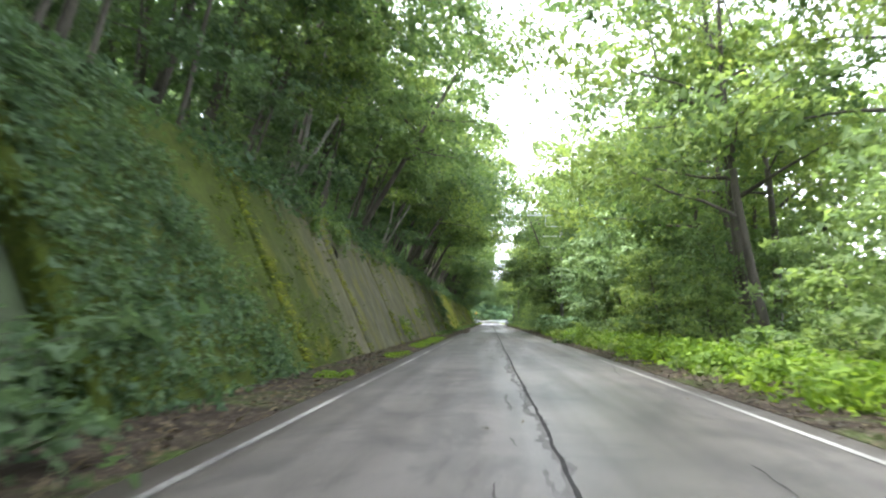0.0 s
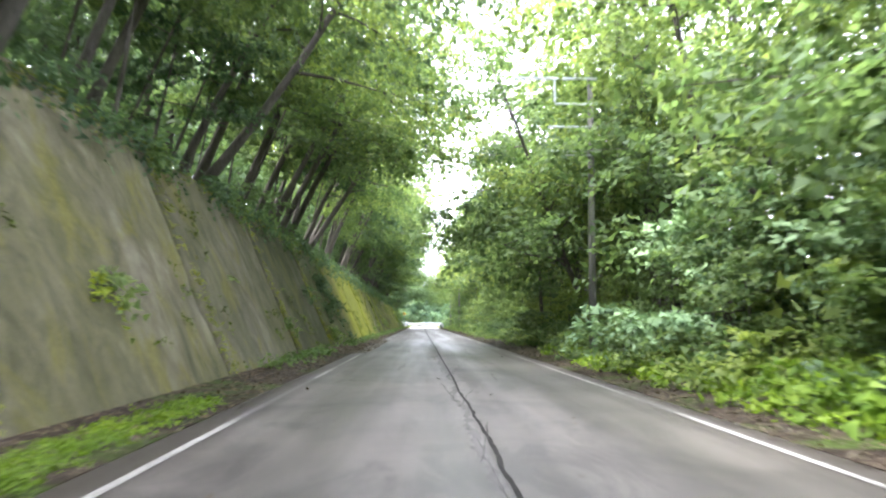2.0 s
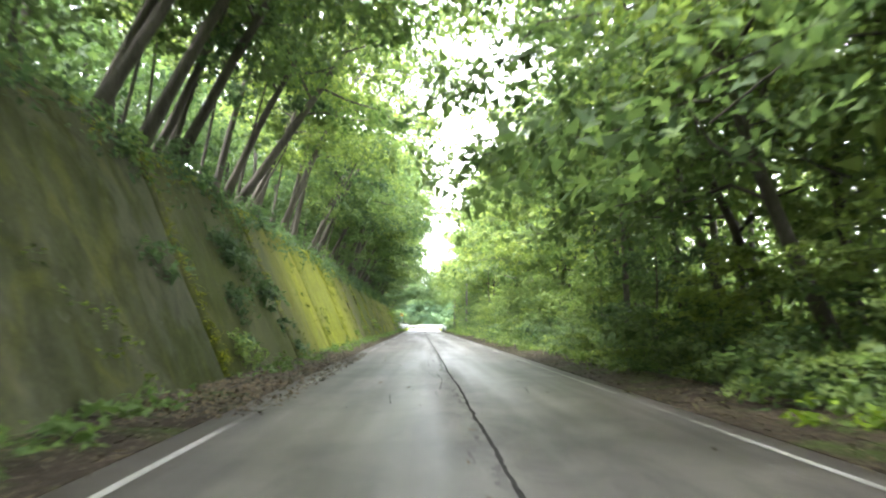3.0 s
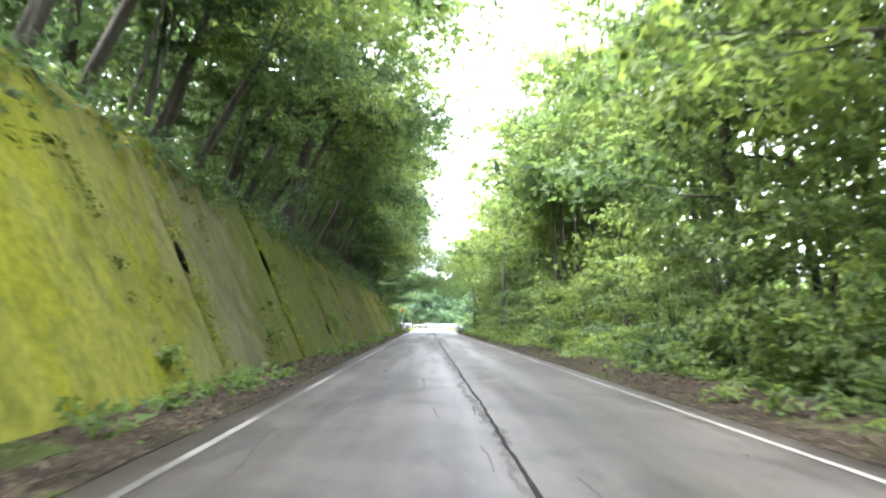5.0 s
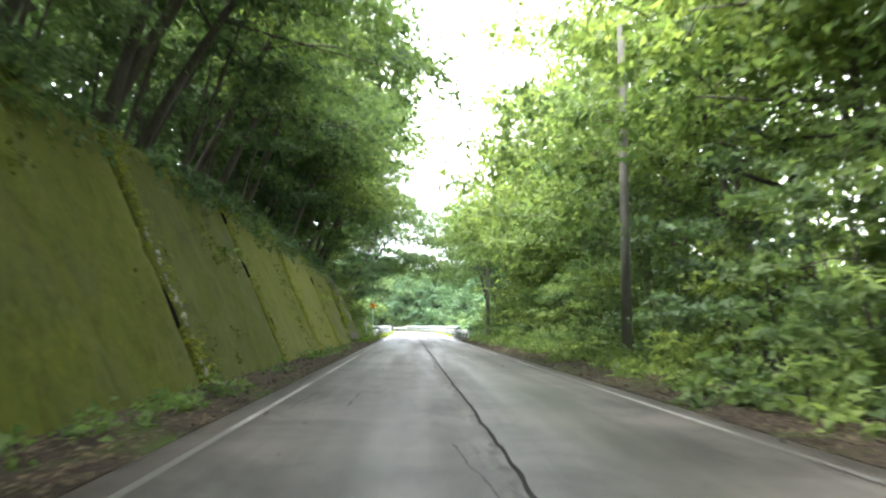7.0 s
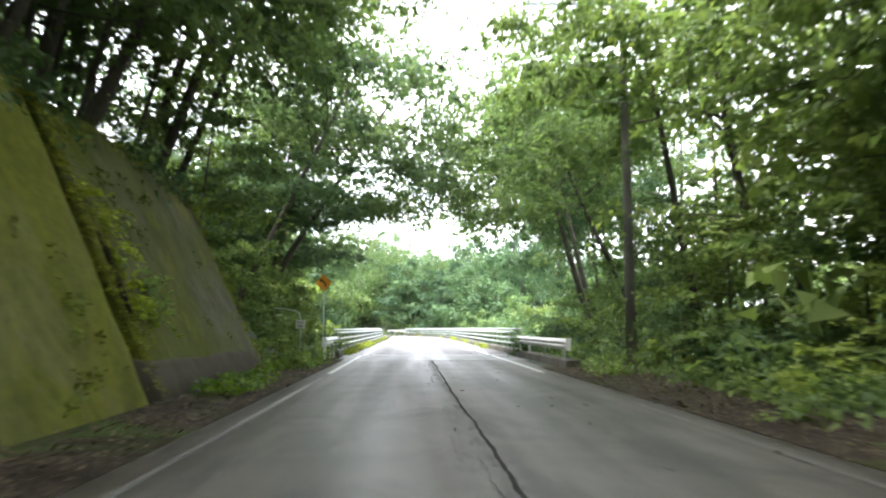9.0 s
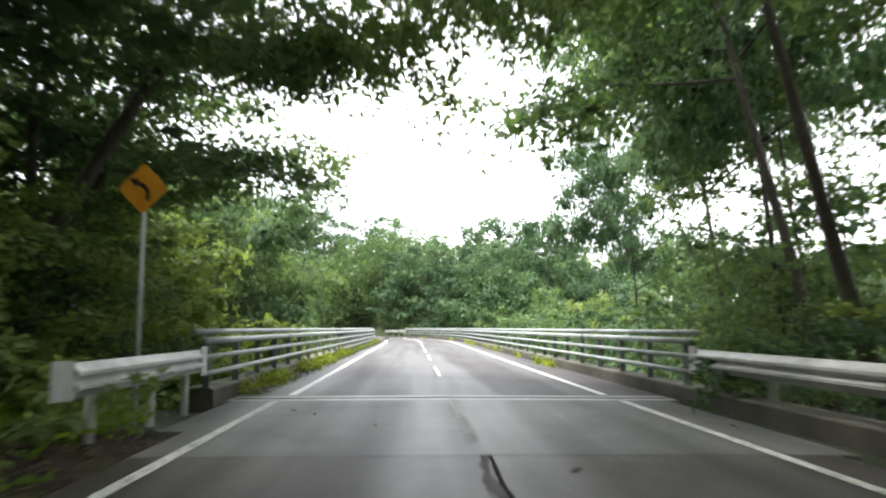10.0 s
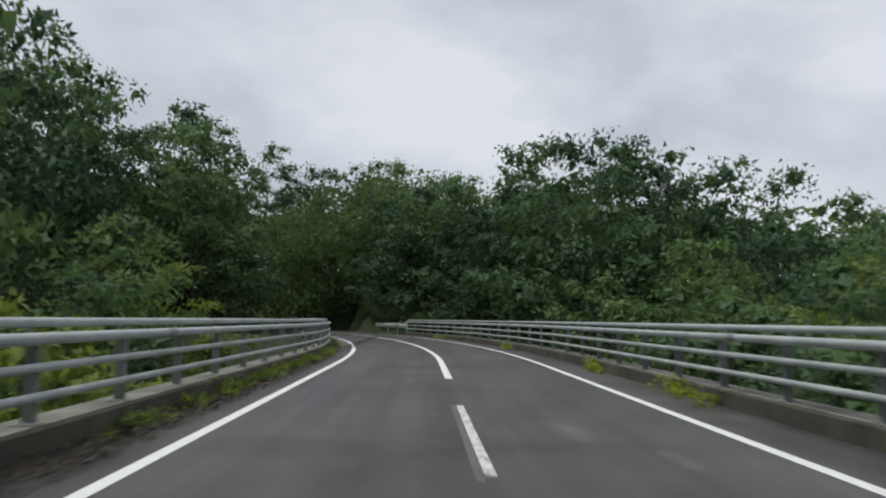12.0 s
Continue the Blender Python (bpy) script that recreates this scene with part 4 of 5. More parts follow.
for k in range(7):
    plant(rows.choice(TALL), -11.5 - rows.uniform(0, 2), 176 + 5 * k, 0.95, rows.uniform(4, 12), "trees above the wall")
    plant(rows.choice(MID), -9.0 - rows.uniform(0, 1), 178 + 5 * k, 1.1, rows.uniform(4, 12), "young trees above the wall")
plant(PALE[0], 6.9, 44.0, 1.15, -6, "young trees by the road")
plant(PALE[0], 7.8, 59.5, 0.95, -6, "young trees by the road", z=0.2)
plant(PALE[0], 8.0, 52.0, 0.9, -4, "young trees by the road", z=0.2)
plant(MID[1], 6.6, 33.0, 0.8, -8, "young trees by the road")
plant(TALL[1], 8.0, 24.0, 0.9, -6, "trees by the road")
for x, yy in ((13.5, 38), (13.0, 47), (13.0, 56), (12.0, 66), (11.0, 76)):
    plant(TALL[0], x, yy, 1.15, rows.uniform(-10, -6), "trees by the road")
# tall crowns behind the road's edge that narrow the strip of sky
edge_rows = random.Random(31)
y = 26.0
while y < 192:
    if y > 72 and not 122 < y < 150:
        plant(edge_rows.choice(NEAR), (11.2 if y < 62 else 9.8) + edge_rows.uniform(0, 1.6), y + edge_rows.uniform(-1.2, 1.2), 1.12, edge_rows.uniform(-10, -5), "trees by the road")
    plant(edge_rows.choice((MID[0], MID[0], MID[2], MID[1])), 6.8 + edge_rows.uniform(0, 1.0), y + edge_rows.uniform(-2, 2), edge_rows.uniform(0.5, 0.72), edge_rows.uniform(-10, -2), "young trees by the road")
    y += 6.6
for k in range(3):
    plant(NEAR[k % 2], 9.0 + edge_rows.uniform(0, 0.6), 94 + 14 * k, 1.0, edge_rows.uniform(-11, -7), "trees by the road")
for x, y, k, lean in ((7.1, 146.0, 1, -3), (8.8, 145.0, 0, 0), (9.0, 137.6, 0, -2), (6.9, 88.0, 1, -2), (8.6, 152.5, 1, 1), (9.4, 126.0, 0, 0)):
    plant(PILLAR[k], x, y, 1.0, lean, "straight trees by the road")
plant(BIG, -7.9, 138.0, 1.0, 9, "trees above the wall")
for x, y, f, lean in ((10.4, 66.5, 1.2, -9), (11.6, 74.0, 1.2, -9), (11.0, 197.0, 1.1, -6), (12.6, 56.0, 1.2, -8), (10.6, 33.5, 1.1, -7), (11.4, 22.0, 1.1, -6), (9.6, 27.5, 1.05, -7), (10.3, 204.0, 1.1, -8)):
    plant(NEAR[1], x, y, f, lean, "trees by the road")
for x, y, kind, lean in ((-8.5, 199.5, AIRY[0], 25), (-8.7, 205.0, TALL[1], 21), (-10.6, 189.0, TALL[2], 9), (-10.8, 196.0, TALL[2], 8)):
    plant(kind, x, y, 1.05, lean, "trees above the wall")
for y in (83.0, 91.0):
    plant(TALL[1], -8.4, y, 1.05, 31, "trees above the wall")
for k in range(7):
    plant(AIRY[1] if k < 3 else TALL[0], -8.6, 90 + 12 * k, 1.0, edge_rows.uniform(25, 30), "trees above the wall")
for y, lean in ((187.0, 24), (195.0, 27)):
    plant(TALL[1], -8.6, y, 1.0, lean, "trees above the wall")
for x, y, k, f in ((-7.6, 206.5, 0, 0.75), (-7.2, 210.0, 1, 0.62), (-8.0, 213.0, 1, 0.8), (-7.0, 216.5, 1, 0.6), (-8.4, 220.0, 0, 0.75), (7.6, 201.0, 0, 0.75), (8.2, 206.5, 2, 0.8), (7.8, 211.0, 0, 0.65), (8.6, 215.5, 1, 0.7), (8.2, 220.5, 0, 0.7)):
    plant(MID[k], x, y, f, -4 if x > 0 else 6, "young trees before the bridge")
# the great leaning trees before the bridge
for x, yy, kind, sc, lean in ((-9.2, 207.0, GREAT[0], 0.95, 22), (-8.8, 213.0, GREAT[0], 0.95, 26), (-8.6, 218.0, GREAT[0], 1.0, 27), (-9.6, 220.8, GREAT[0], 0.95, 18), (-11.8, 224.5, GREAT[0], 0.9, 10), (-13.4, 228.0, TALL[2], 1.0, 6),
                              (-14.0, 219.0, TALL[2], 1.05, 4), (-17.0, 226.0, TALL[0], 1.1, 0),
                              (8.8, 205.0, GREAT[1], 0.85, -14), (8.6, 212.0, GREAT[1], 0.9, -18), (8.8, 217.5, GREAT[1], 0.95, -21), (9.6, 222.0, GREAT[1], 0.95, -12),
                              (11.0, 209.0, TALL[0], 0.9, -6), (12.0, 216.0, TALL[0], 0.9, -3), (11.6, 226.0, TALL[0], 0.9, -4), (13.0, 233.0, TALL[2], 0.9, 0)):
    plant(kind, x, yy, sc, lean, "trees before the bridge")
# along the bridge
for x, yy, kind, top in ((-10.0, 217, 1, 9.5), (-10.5, 223, 1, 10.0), (-13.0, 231, 1, 10), (-10.8, 229, 2, 6.5), (-12.5, 236, 2, 7.5), (10.8, 236.5, 0, 3.4), (12.6, 226, 0, 8.0), (14.0, 239, 0, 5.0), (-13.0, 243, 0, 11.0), (-12.0, 251, 1, 10.5), (-9.8, 240.5, 0, 7.4), (-9.2, 250, 2, 3.4), (-9.4, 231.5, 2, 5.4), (-9.2, 245.5, 2, 4.0), (-9.6, 225.5, 2, 5.0), (-9.4, 257, 0, 2.6), (-9.8, 264, 2, 2.2),
                         (-11.2, 270, 0, 4.2), (-13, 277, 0, 5.6), (-14, 285, 2, 6.5), (-17, 263, 1, 8.5), (-19, 272, 0, 13), (-21, 283, 1, 15.5), (-24, 294, 0, 19), (-27, 279, 1, 18.5), (-22, 266, 0, 13), (-27, 262, 1, 15),
                         (13.5, 233, 0, 5.0), (16.5, 243, 0, 5.5), (9.9, 252, 0, 2.4), (9.9, 259, 0, 2.6), (9.9, 266, 0, 2.9), (9.6, 273, 0, 3.6), (10, 280, 0, 4.6), (9.5, 287, 0, 5.6),
                         (14, 256, 1, 3.6), (15, 265, 0, 4.0), (15, 274, 1, 4.4), (15, 284, 0, 5.6), (20, 250, 0, 3.8), (21, 262, 1, 4.6), (22, 275, 0, 4.5), (21, 287, 1, 5.2), (9, 294, 1, 10.5), (8.5, 302, 0, 13)):
    f = (top - ground_z(x, yy)) / (16, 17, 14)[kind] / 1.03
    plant(FINE if yy == 240.5 or x > 14.5 or (x < 0 and top > 6 or top > 9) and 222 < yy < 252 else ROUND_OFF[kind % 2] if abs(x) > 18 and top < 8 else ROUND[kind], x, yy, f, 0, "trees along the bridge", wide=min(1.0, max(0.75, f)))
for x, yy, kind, top in ((-5.0, 312, 1, 17.3), (-22, 314, 1, 7), (-17, 312, 1, 6), (-12.5, 314, 1, 6.5), (-8.5, 314, 1, 6), (-4, 312, 1, 6.5), (0.5, 310, 1, 7), (4, 307, 1, 7), (7.5, 305, 0, 7.5), (-10, 322, 0, 14.5), (-16, 318, 1, 15), (-21, 312, 0, 16), (-27, 306, 1, 19), (1.5, 313, 0, 12.5), (4.5, 321, 1, 14), (9, 312, 0, 15), (13, 306, 1, 14), (17, 300, 0, 12), (-1.5, 318, 1, 13), (-13, 325, 1, 15), (-7, 330, 1, 15), (3, 328, 0, 14), (12, 318, 1, 15), (-24, 320, 1, 17), (-18.5, 308, 0, 12), (-25, 300, 1, 14), (6, 312, 1, 12), (24, 300, 0, 6), (28, 292, 1, 5), (-33, 300, 0, 22), (-36, 290, 1, 24)):
    if abs(across_of(x, yy)[1]) < 7.5:
        continue
    f = (top + (0.0 if x > 14 else 1.0 if x > 5 else 3.2) - ground_z(x, yy)) / (16, 17, 14)[kind] / 1.03
    plant(ROUND_OFF[kind], x, yy, f, 0, "trees beyond the bridge", wide=min(1.1, max(0.8, f)))
for k, (x, yy, top) in enumerate(((-24, 360, 25), (-17, 356, 23.5), (-10, 351, 22), (-31, 362, 26), (-4, 345, 20), (-20.5, 315, 14.5))):
    f = (top - ground_z(x, yy)) / (16, 17)[k % 2] / 1.03
    plant(ROUND_OFF[k % 2], x, yy, f, 0, "trees beyond the bridge", wide=min(1.2, max(0.9, f)))
for s, a, k, f in ((309, 7.6, 2, 0.5), (314, 8.0, 2, 0.6), (319, 8.0, 0, 0.62), (324, 8.2, 2, 0.7), (330, 8.6, 2, 0.75), (337, 9.0, 0, 0.8), (312, 11.0, 2, 0.9), (321, 11.5, 2, 0.95), (331, 12.0, 2, 1.0)):
    p = road_at(s, a)
    plant(MID[k], p.x, p.y, f, 0, "young trees beyond the bridge")
for k in range(12):
    p = road_at(309 + 2.2 * k, 5.9 + 0.5 * (k % 2))
    plant(BUSH[2 if k % 3 else 1], p.x, p.y, 0.95, 0, "bushes beyond the bridge")
# the wooded slope past the bridge, which sinks to the right
for k, (x, yy, top) in enumerate(((15, 312, 16.5), (20, 309, 15.5), (25, 308, 13.5), (30, 306, 11.5), (35, 304, 9.5), (41, 303, 9), (47, 300, 8.5), (53, 297, 8), (18, 302, 11.5), (24, 299, 9.5), (30, 297, 7.5), (36, 294, 7), (42, 290, 6.5), (18, 293, 7), (25, 288, 5.5), (31, 284, 5.2), (37, 280, 5), (27, 276, 4.5), (33, 270, 4.6), (28, 263, 4.4), (26, 255, 4.0), (16, 281, 5.2), (14, 290, 7))):
    f = (top - ground_z(x, yy)) / (16, 17)[k % 2] / 1.03
    plant(ROUND_OFF[k % 2], x, yy, f, 0, "trees beyond the bridge", wide=min(1.1, max(0.8, f)))
f = (11.6 - ground_z(11.8, 248.0)) / 17.5
plant(SPREAD, 12.2, 247.5, f, 0, "trees along the bridge", wide=0.64)
plant(SPREAD, -10.2, 239.0, (8.6 - ground_z(-10.2, 239.0)) / 17.5, 3, "trees along the bridge", wide=0.62)
plant(SPREAD, 11.4, 231.0, (13.5 - ground_z(11.4, 231.0)) / 17.5, -6, "trees along the bridge", wide=0.74)
for x, yy, lean in ((-9.4, 199.0, 18), (-10.0, 206.5, 14)):
    plant(TALL[1], x, yy, 1.0, lean, "trees above the wall")
plant(PINE[0], 18.0, 306, 1.28, 0, "trees beyond the bridge")
plant(SPREAD, -8.5, 218.5, 0.58, 4, "trees before the bridge", z=-1.6, wide=0.95)
# bushes at the road's side and on the wall's edge
y = -8.0
while y < 204:
    bright = y < 48 or y > 150
    plant(rows.choice((BUSH[0], BUSH[0], BUSH[1]) if bright else BUSH), 5.7 + rows.uniform(0, 1.0), y, rows.uniform(0.7, 1.15), 0, "bushes by the road")
    if rows.random() < 0.5:
        plant(rows.choice(BUSH), 7.0 + rows.uniform(0, 1.5), y + 1.1, rows.uniform(0.8, 1.3), 0, "bushes by the road")
    if rows.random() < 0.45 and not 86 < y < 116:
        plant(rows.choice(BUSH[1:]), -8.0 - rows.uniform(0, 0.8), y + 1, rows.uniform(0.5, 0.9), 15, "bushes above the wall")
    y += 2.3
for x, yy, k in ((-5.3, 1, 1), (-5.6, 4, 2), (-5.2, 6.5, 2), (-6.2, 2.5, 2), (-5.6, -2, 1), (-5.9, 9.5, 2), (-5.4, 206, 0), (-6.0, 208.5, 1), (-5.8, 211.5, 1), (-6.4, 215, 0), (-6.2, 219, 2), (6.0, 206.5, 1), (6.3, 211, 0), (5.6, 215, 2), (6.2, 219.5, 0)):
    plant(BUSH[k], x, yy, 1.0, 0, "bushes by the road", z=-0.1)
# crowns that meet over the road
for x, yy, lean in ((8.2, 74.0, -25), (9.2, 81.0, -19)):
    plant(TALL[0], x, yy, 1.1, lean, "trees by the road")
plant(TALL[1], -8.3, 80.0, 1.1, 33, "trees above the wall")

# the wood behind, too many trees to tell apart
wood_rows = random.Random(9)
crown_parts = {0: [], 1: [], 2: [], 3: []}
crown_lumps = {0: [], 1: [], 2: [], 3: []}
stems = []


def wood(x, y, scale):
    # right-hand wood takes lighter leaves: backlight put into their colour
    k = 3 if 0 < x < 21 and y < 214 else 2 if 0 < x and y < 214 and wood_rows.random() < 0.75 else wood_rows.randrange(2)
    v, n = CROWNS[FAR[k].name]
    a = wood_rows.uniform(0, 6.28)
    c, s = math.cos(a) * scale, math.sin(a) * scale
    z = ground_z(x, y)
    w = np.stack([v[:, 0] * c - v[:, 1] * s + x, v[:, 0] * s + v[:, 1] * c + y, v[:, 2] * scale + z], 1)
    crown_parts[k].append(w)
    c, s = math.cos(a), math.sin(a)
    crown_lumps[k].append(np.stack([n[:, 0] * c - n[:, 1] * s, n[:, 0] * s + n[:, 1] * c, n[:, 2]], 1))
    stems.append(tube([(x, y, z - 0.5), (x + 0.3, y, z + 6 * scale), (x, y + 0.3, z + 12 * scale)], [0.2, 0.14, 0.05], 5))


y = -14.0
while y < 214:
    for x in (-15, -20, -26, 13.5, 18, 24):
        if wood_rows.random() < ((1.0 if y > 165 else 0.8) if -22 < x < 0 else (1.0 if 80 < y < 120 else 0.0) if x < 0 else (0.85 if y > 34 else 0.0) if x < 15 else 0.9) and not (x < 0 and 84 < y < 118 and x > -18):
            wood(x + wood_rows.uniform(-2.2, 2.2), y + wood_rows.uniform(-2.5, 2.5), wood_rows.uniform(0.8, 1.15))
    y += 6.2
for k in range(8):
    wood(-18.5 - 1.5 * (k % 2), 83 + 5.0 * k, 0.85)
y = -12.0
while y < 206:
    if not 80 < y < 118:
        wood(-13.6 + wood_rows.uniform(-1.2, 0.8), y + wood_rows.uniform(-1.5, 1.5), wood_rows.uniform(0.7, 0.9))
    y += 6.6
for x, y, f in ((11.5, 206, 0.55), (12.0, 216, 0.6)):
    wood(x, y, f)
for i in range(38):
    wood(wood_rows.uniform(-42, 20), wood_rows.uniform(322, 342), wood_rows.uniform(0.8, 1.0))
for i in range(60):
    x, y = wood_rows.uniform(-75, 60), wood_rows.uniform(318, 352)
    if abs(across_of(x, y)[1]) > 12 and x < 20 and not -3 < x < 3:
        wood(x, y, wood_rows.uniform(0.7, 0.95))
for i in range(56):
    wood(wood_rows.uniform(-62, -30), wood_rows.uniform(232, 312), wood_rows.uniform(0.7, 1.0))
for i in range(46):
    wood(wood_rows.uniform(38, 74), wood_rows.uniform(232, 312), wood_rows.uniform(0.6, 0.9))
for i in range(11):
    wood(-16.5 - 3.2 * (i % 3), 206 + 4.0 * i, wood_rows.uniform(0.7, 0.85))
for i in range(10):
    wood(wood_rows.uniform(-14, 14), -24 - wood_rows.uniform(0, 12), 1.0)
tagged(put("far_wood", leaf_mesh("far_wood", np.concatenate(crown_parts[0]), LEAF, 3, np.concatenate(crown_lumps[0]))), "green leaves of the wood behind the trees", "wood", kind="stuff")
tagged(put("far_wood", leaf_mesh("far_wood", np.concatenate(crown_parts[1]), LEAF_DEEP, 3, np.concatenate(crown_lumps[1]))), "dark green leaves of the wood behind the trees", "wood", kind="stuff")
tagged(put("far_wood", leaf_mesh("far_wood", np.concatenate(crown_parts[2]), LEAF_FRESH, 3, np.concatenate(crown_lumps[2]))), "light green leaves of the wood behind the trees", "wood", kind="stuff")
tagged(put("far_wood", leaf_mesh("far_wood", np.concatenate(crown_parts[3]), LEAF_FRESH, 3, np.concatenate(crown_lumps[3]))), "light green leaves of the wood beside the road", "wood", kind="stuff")
tagged(put("far_stems", mesh_from("far_stems", *join(stems), BARK, True)), "dark stems of the wood behind the trees", "wood", kind="stuff")
# the roof of the forest over the land round about
roof, roof_spread = [], []
gx = -118.0
while gx < 236:
    gy = -70.0
    while gy < 420:
        x, y = gx + wood_rows.uniform(-2.6, 2.6), gy + wood_rows.uniform(-2.6, 2.6)
        s, a = across_of(x, y)
        if a < -31 or a > 30 or y > 345 or y < -34:
            if not (-62 < x < 100 and 222 < y < 356) and abs(a) > 12:
                roof.append((x, y, ground_z(x, y) + wood_rows.uniform(7, 11)))
                roof_spread.append(wood_rows.uniform(2.8, 4.2))
        gy += 6.4
    gx += 6.4
for mat, k in ((LEAF_DEEP, 0), (LEAF, 1)):
    v = leaves(roof[k::2], roof_spread[k::2], 36 * len(roof[k::2]), 1.7, seed=60 + k, flat=0.9)
    tagged(put("forest_roof", leaf_mesh("forest_roof", v, mat)), "closed green tree tops of the forest around", "wood", kind="stuff")
# the pattern trees stand in the wood themselves
for i, ob in enumerate(TALL + AIRY + NEAR + GREAT + SLIM + MID + ROUND + [FINE, SPREAD] + PILLAR + [BIG] + ROUND_OFF + PINE + PALE + FAR + BUSH):
    x, y = (58.0 + 3.4 * (i % 4), 5.0 + 5.5 * i)
    ob.matrix_basis = pose(x, y, ground_z(x, y))

# ---------------------------------------------------------------- low growth


def scatter(name, mat, places, size, label, category, per=30, spread=0.25, flat=0.5, seed=1, droop=0.2):
    v = leaves([p for p in places], [spread * rows.uniform(0.6, 1.4) for p in places], per * len(places), size, seed=seed, flat=flat, droop=droop)
    return tagged(put(name, leaf_mesh(name, v, mat)), label, category, kind="stuff")


def clumps(seed, s0, s1, step, a0, a1, z, keep=0.55, scale=0.25):
    """Places along the road where patchy growth stands."""
    r = random.Random(seed)
    out, s = [], s0
    while s < s1:
        a = r.uniform(a0, a1)
        if noise.noise(Vector((s * scale, a * 0.6, seed))) > 0.5 - keep:
            out.append(road_at(s, a, z + r.uniform(-0.02, 0.05)))
        s += step * r.uniform(0.6, 1.4)
    return out


scatter("verge_grass", GRASS, clumps(11, 16, 52, 0.045, -4.3, -3.66, 0.035, 0.75, 0.12), 0.05, "bright green moss and grass strip along the wall", "grass", 44, 0.2, 0.3, 11)
scatter("verge_weeds", LEAF_FRESH, clumps(12, 60, 212, 0.5, -4.85, -4.0, 0.1, 0.55), 0.15, "scattered green weeds at the foot of the wall", "weeds", 24, 0.26, 0.7, 12)
scatter("verge_weeds", LEAF_FRESH, clumps(13, -8, 206, 0.3, 4.1, 5.6, 0.12, 0.5), 0.16, "green weeds along the edge of the road", "weeds", 26, 0.32, 0.6, 13)
scatter("verge_grass", GRASS, clumps(14, -8, 70, 0.2, 3.9, 5.4, 0.08, 0.62), 0.16, "bright grass beside the road", "grass", 22, 0.28, 0.5, 14)
scatter("verge_grass", GRASS, clumps(24, 8, 52, 0.1, 4.3, 6.2, 0.32, 0.85), 0.17, "tall bright grass and ferns beside the road", "grass", 34, 0.42, 0.8, 24)
scatter("verge_grass", GRASS, clumps(15, 196, 217, 0.12, -6.4, -4.0, 0.06, 0.7), 0.15, "green grass patch before the bridge", "grass", 22, 0.28, 0.5, 15)
scatter("kerb_weeds", LEAF_KERB, clumps(16, 218, 240, 0.06, -3.92, -3.62, 0.09, 0.55, 0.6), 0.085, "yellow-green weeds along the bridge kerb", "weeds", 24, 0.2, 0.9, 16)
scatter("kerb_weeds", LEAF_FRESH, clumps(19, 230, 300, 0.07, -3.94, -3.62, 0.03, 0.42, 0.9), 0.065, "patchy green weeds along the bridge kerb", "weeds", 30, 0.13, 0.9, 21)
scatter("kerb_weeds", LEAF_KERB, clumps(17, 218, 300, 0.3, 3.7, 3.9, 0.06, 0.3), 0.11, "small weeds along the bridge kerb", "weeds", 20, 0.17, 0.8, 17)
scatter("kerb_weeds", LEAF_KERB, [road_at(q, rows.uniform(3.62, 3.88), 0.08) for q in (258.4, 258.9, 259.2, 259.8, 260.1, 260.6, 261.3, 243.2, 243.6, 246.1, 246.4, 250.2)], 0.075, "tufts of weeds by the bridge kerb", "weeds", 60, 0.24, 0.9, 47)
scatter("kerb_weeds", LEAF_KERB, clumps(48, 247, 276, 0.11, -3.92, -3.56, 0.03, 0.35, 1.1), 0.055, "low yellow-green weeds and runners by the bridge kerb", "weeds", 40, 0.17, 0.9, 48)
scatter("wall_plants", LEAF_FRESH, [Vector((wall_x(z) + 0.12, s, z)) for s, z in ((41.0, 1.1), (41.4, 0.7), (52.2, 1.9), (52.6, 1.5), (61, 2.4), (67, 1.1), (78.5, 0.9), (79, 0.6), (113, 0.7), (122, 0.9), (138, 1.6), (139, 1.2), (163, 3.4), (174, 2.6), (186, 2.9), (196, 1.6), (196.4, 2.0))], 0.16, "small green plants growing out of the wall", "plants", 70, 0.3, 0.7, 18)
scatter("wall_plants", LEAF_DEEP, [Vector((wall_x(z) + 0.15, s + rows.uniform(-0.3, 0.3), z)) for s, z in ((81.0, 3.6), (81.6, 3.1), (82.3, 3.4), (82.8, 2.9), (83.4, 3.2), (83.9, 2.6), (84.5, 2.2), (84.9, 1.7), (85.3, 2.4), (85.8, 1.3), (80.2, 2.0), (80.6, 1.3), (79.6, 0.8), (87.2, 0.5), (87.6, 0.3), (75.0, 2.6), (75.6, 2.2))], 0.17, "dark leafy plants rooted in the wall", "plants", 90, 0.42, 0.6, 45, 0.8)
scatter("wall_plants", LEAF_KERB, [Vector((wall_x(z) + 0.12, s, z)) for s, z in ((195.2, 3.6), (195.5, 3.2), (195.3, 2.4), (195.6, 2.0), (195.4, 1.6), (196.0, 1.4), (51.8, 1.7), (40.6, 0.9))], 0.13, "yellow-green plants beside the wall's joint", "plants", 70, 0.32, 0.8, 46, 0.6)
edge = [Vector((wall_x(WALL_TOP) + rows.uniform(-0.25, 0.2), s, WALL_TOP + rows.uniform(-0.5, 0.15))) for s in np.arange(8, 204, 0.35) if noise.noise(Vector((s * 0.22, 0, 31))) > -0.25]
scatter("hanging_growth", LEAF_DEEP, edge, 0.17, "dark plants hanging over the top of the wall", "plants", 58, 0.62, 0.8, 19, 1.2)
tufts = []
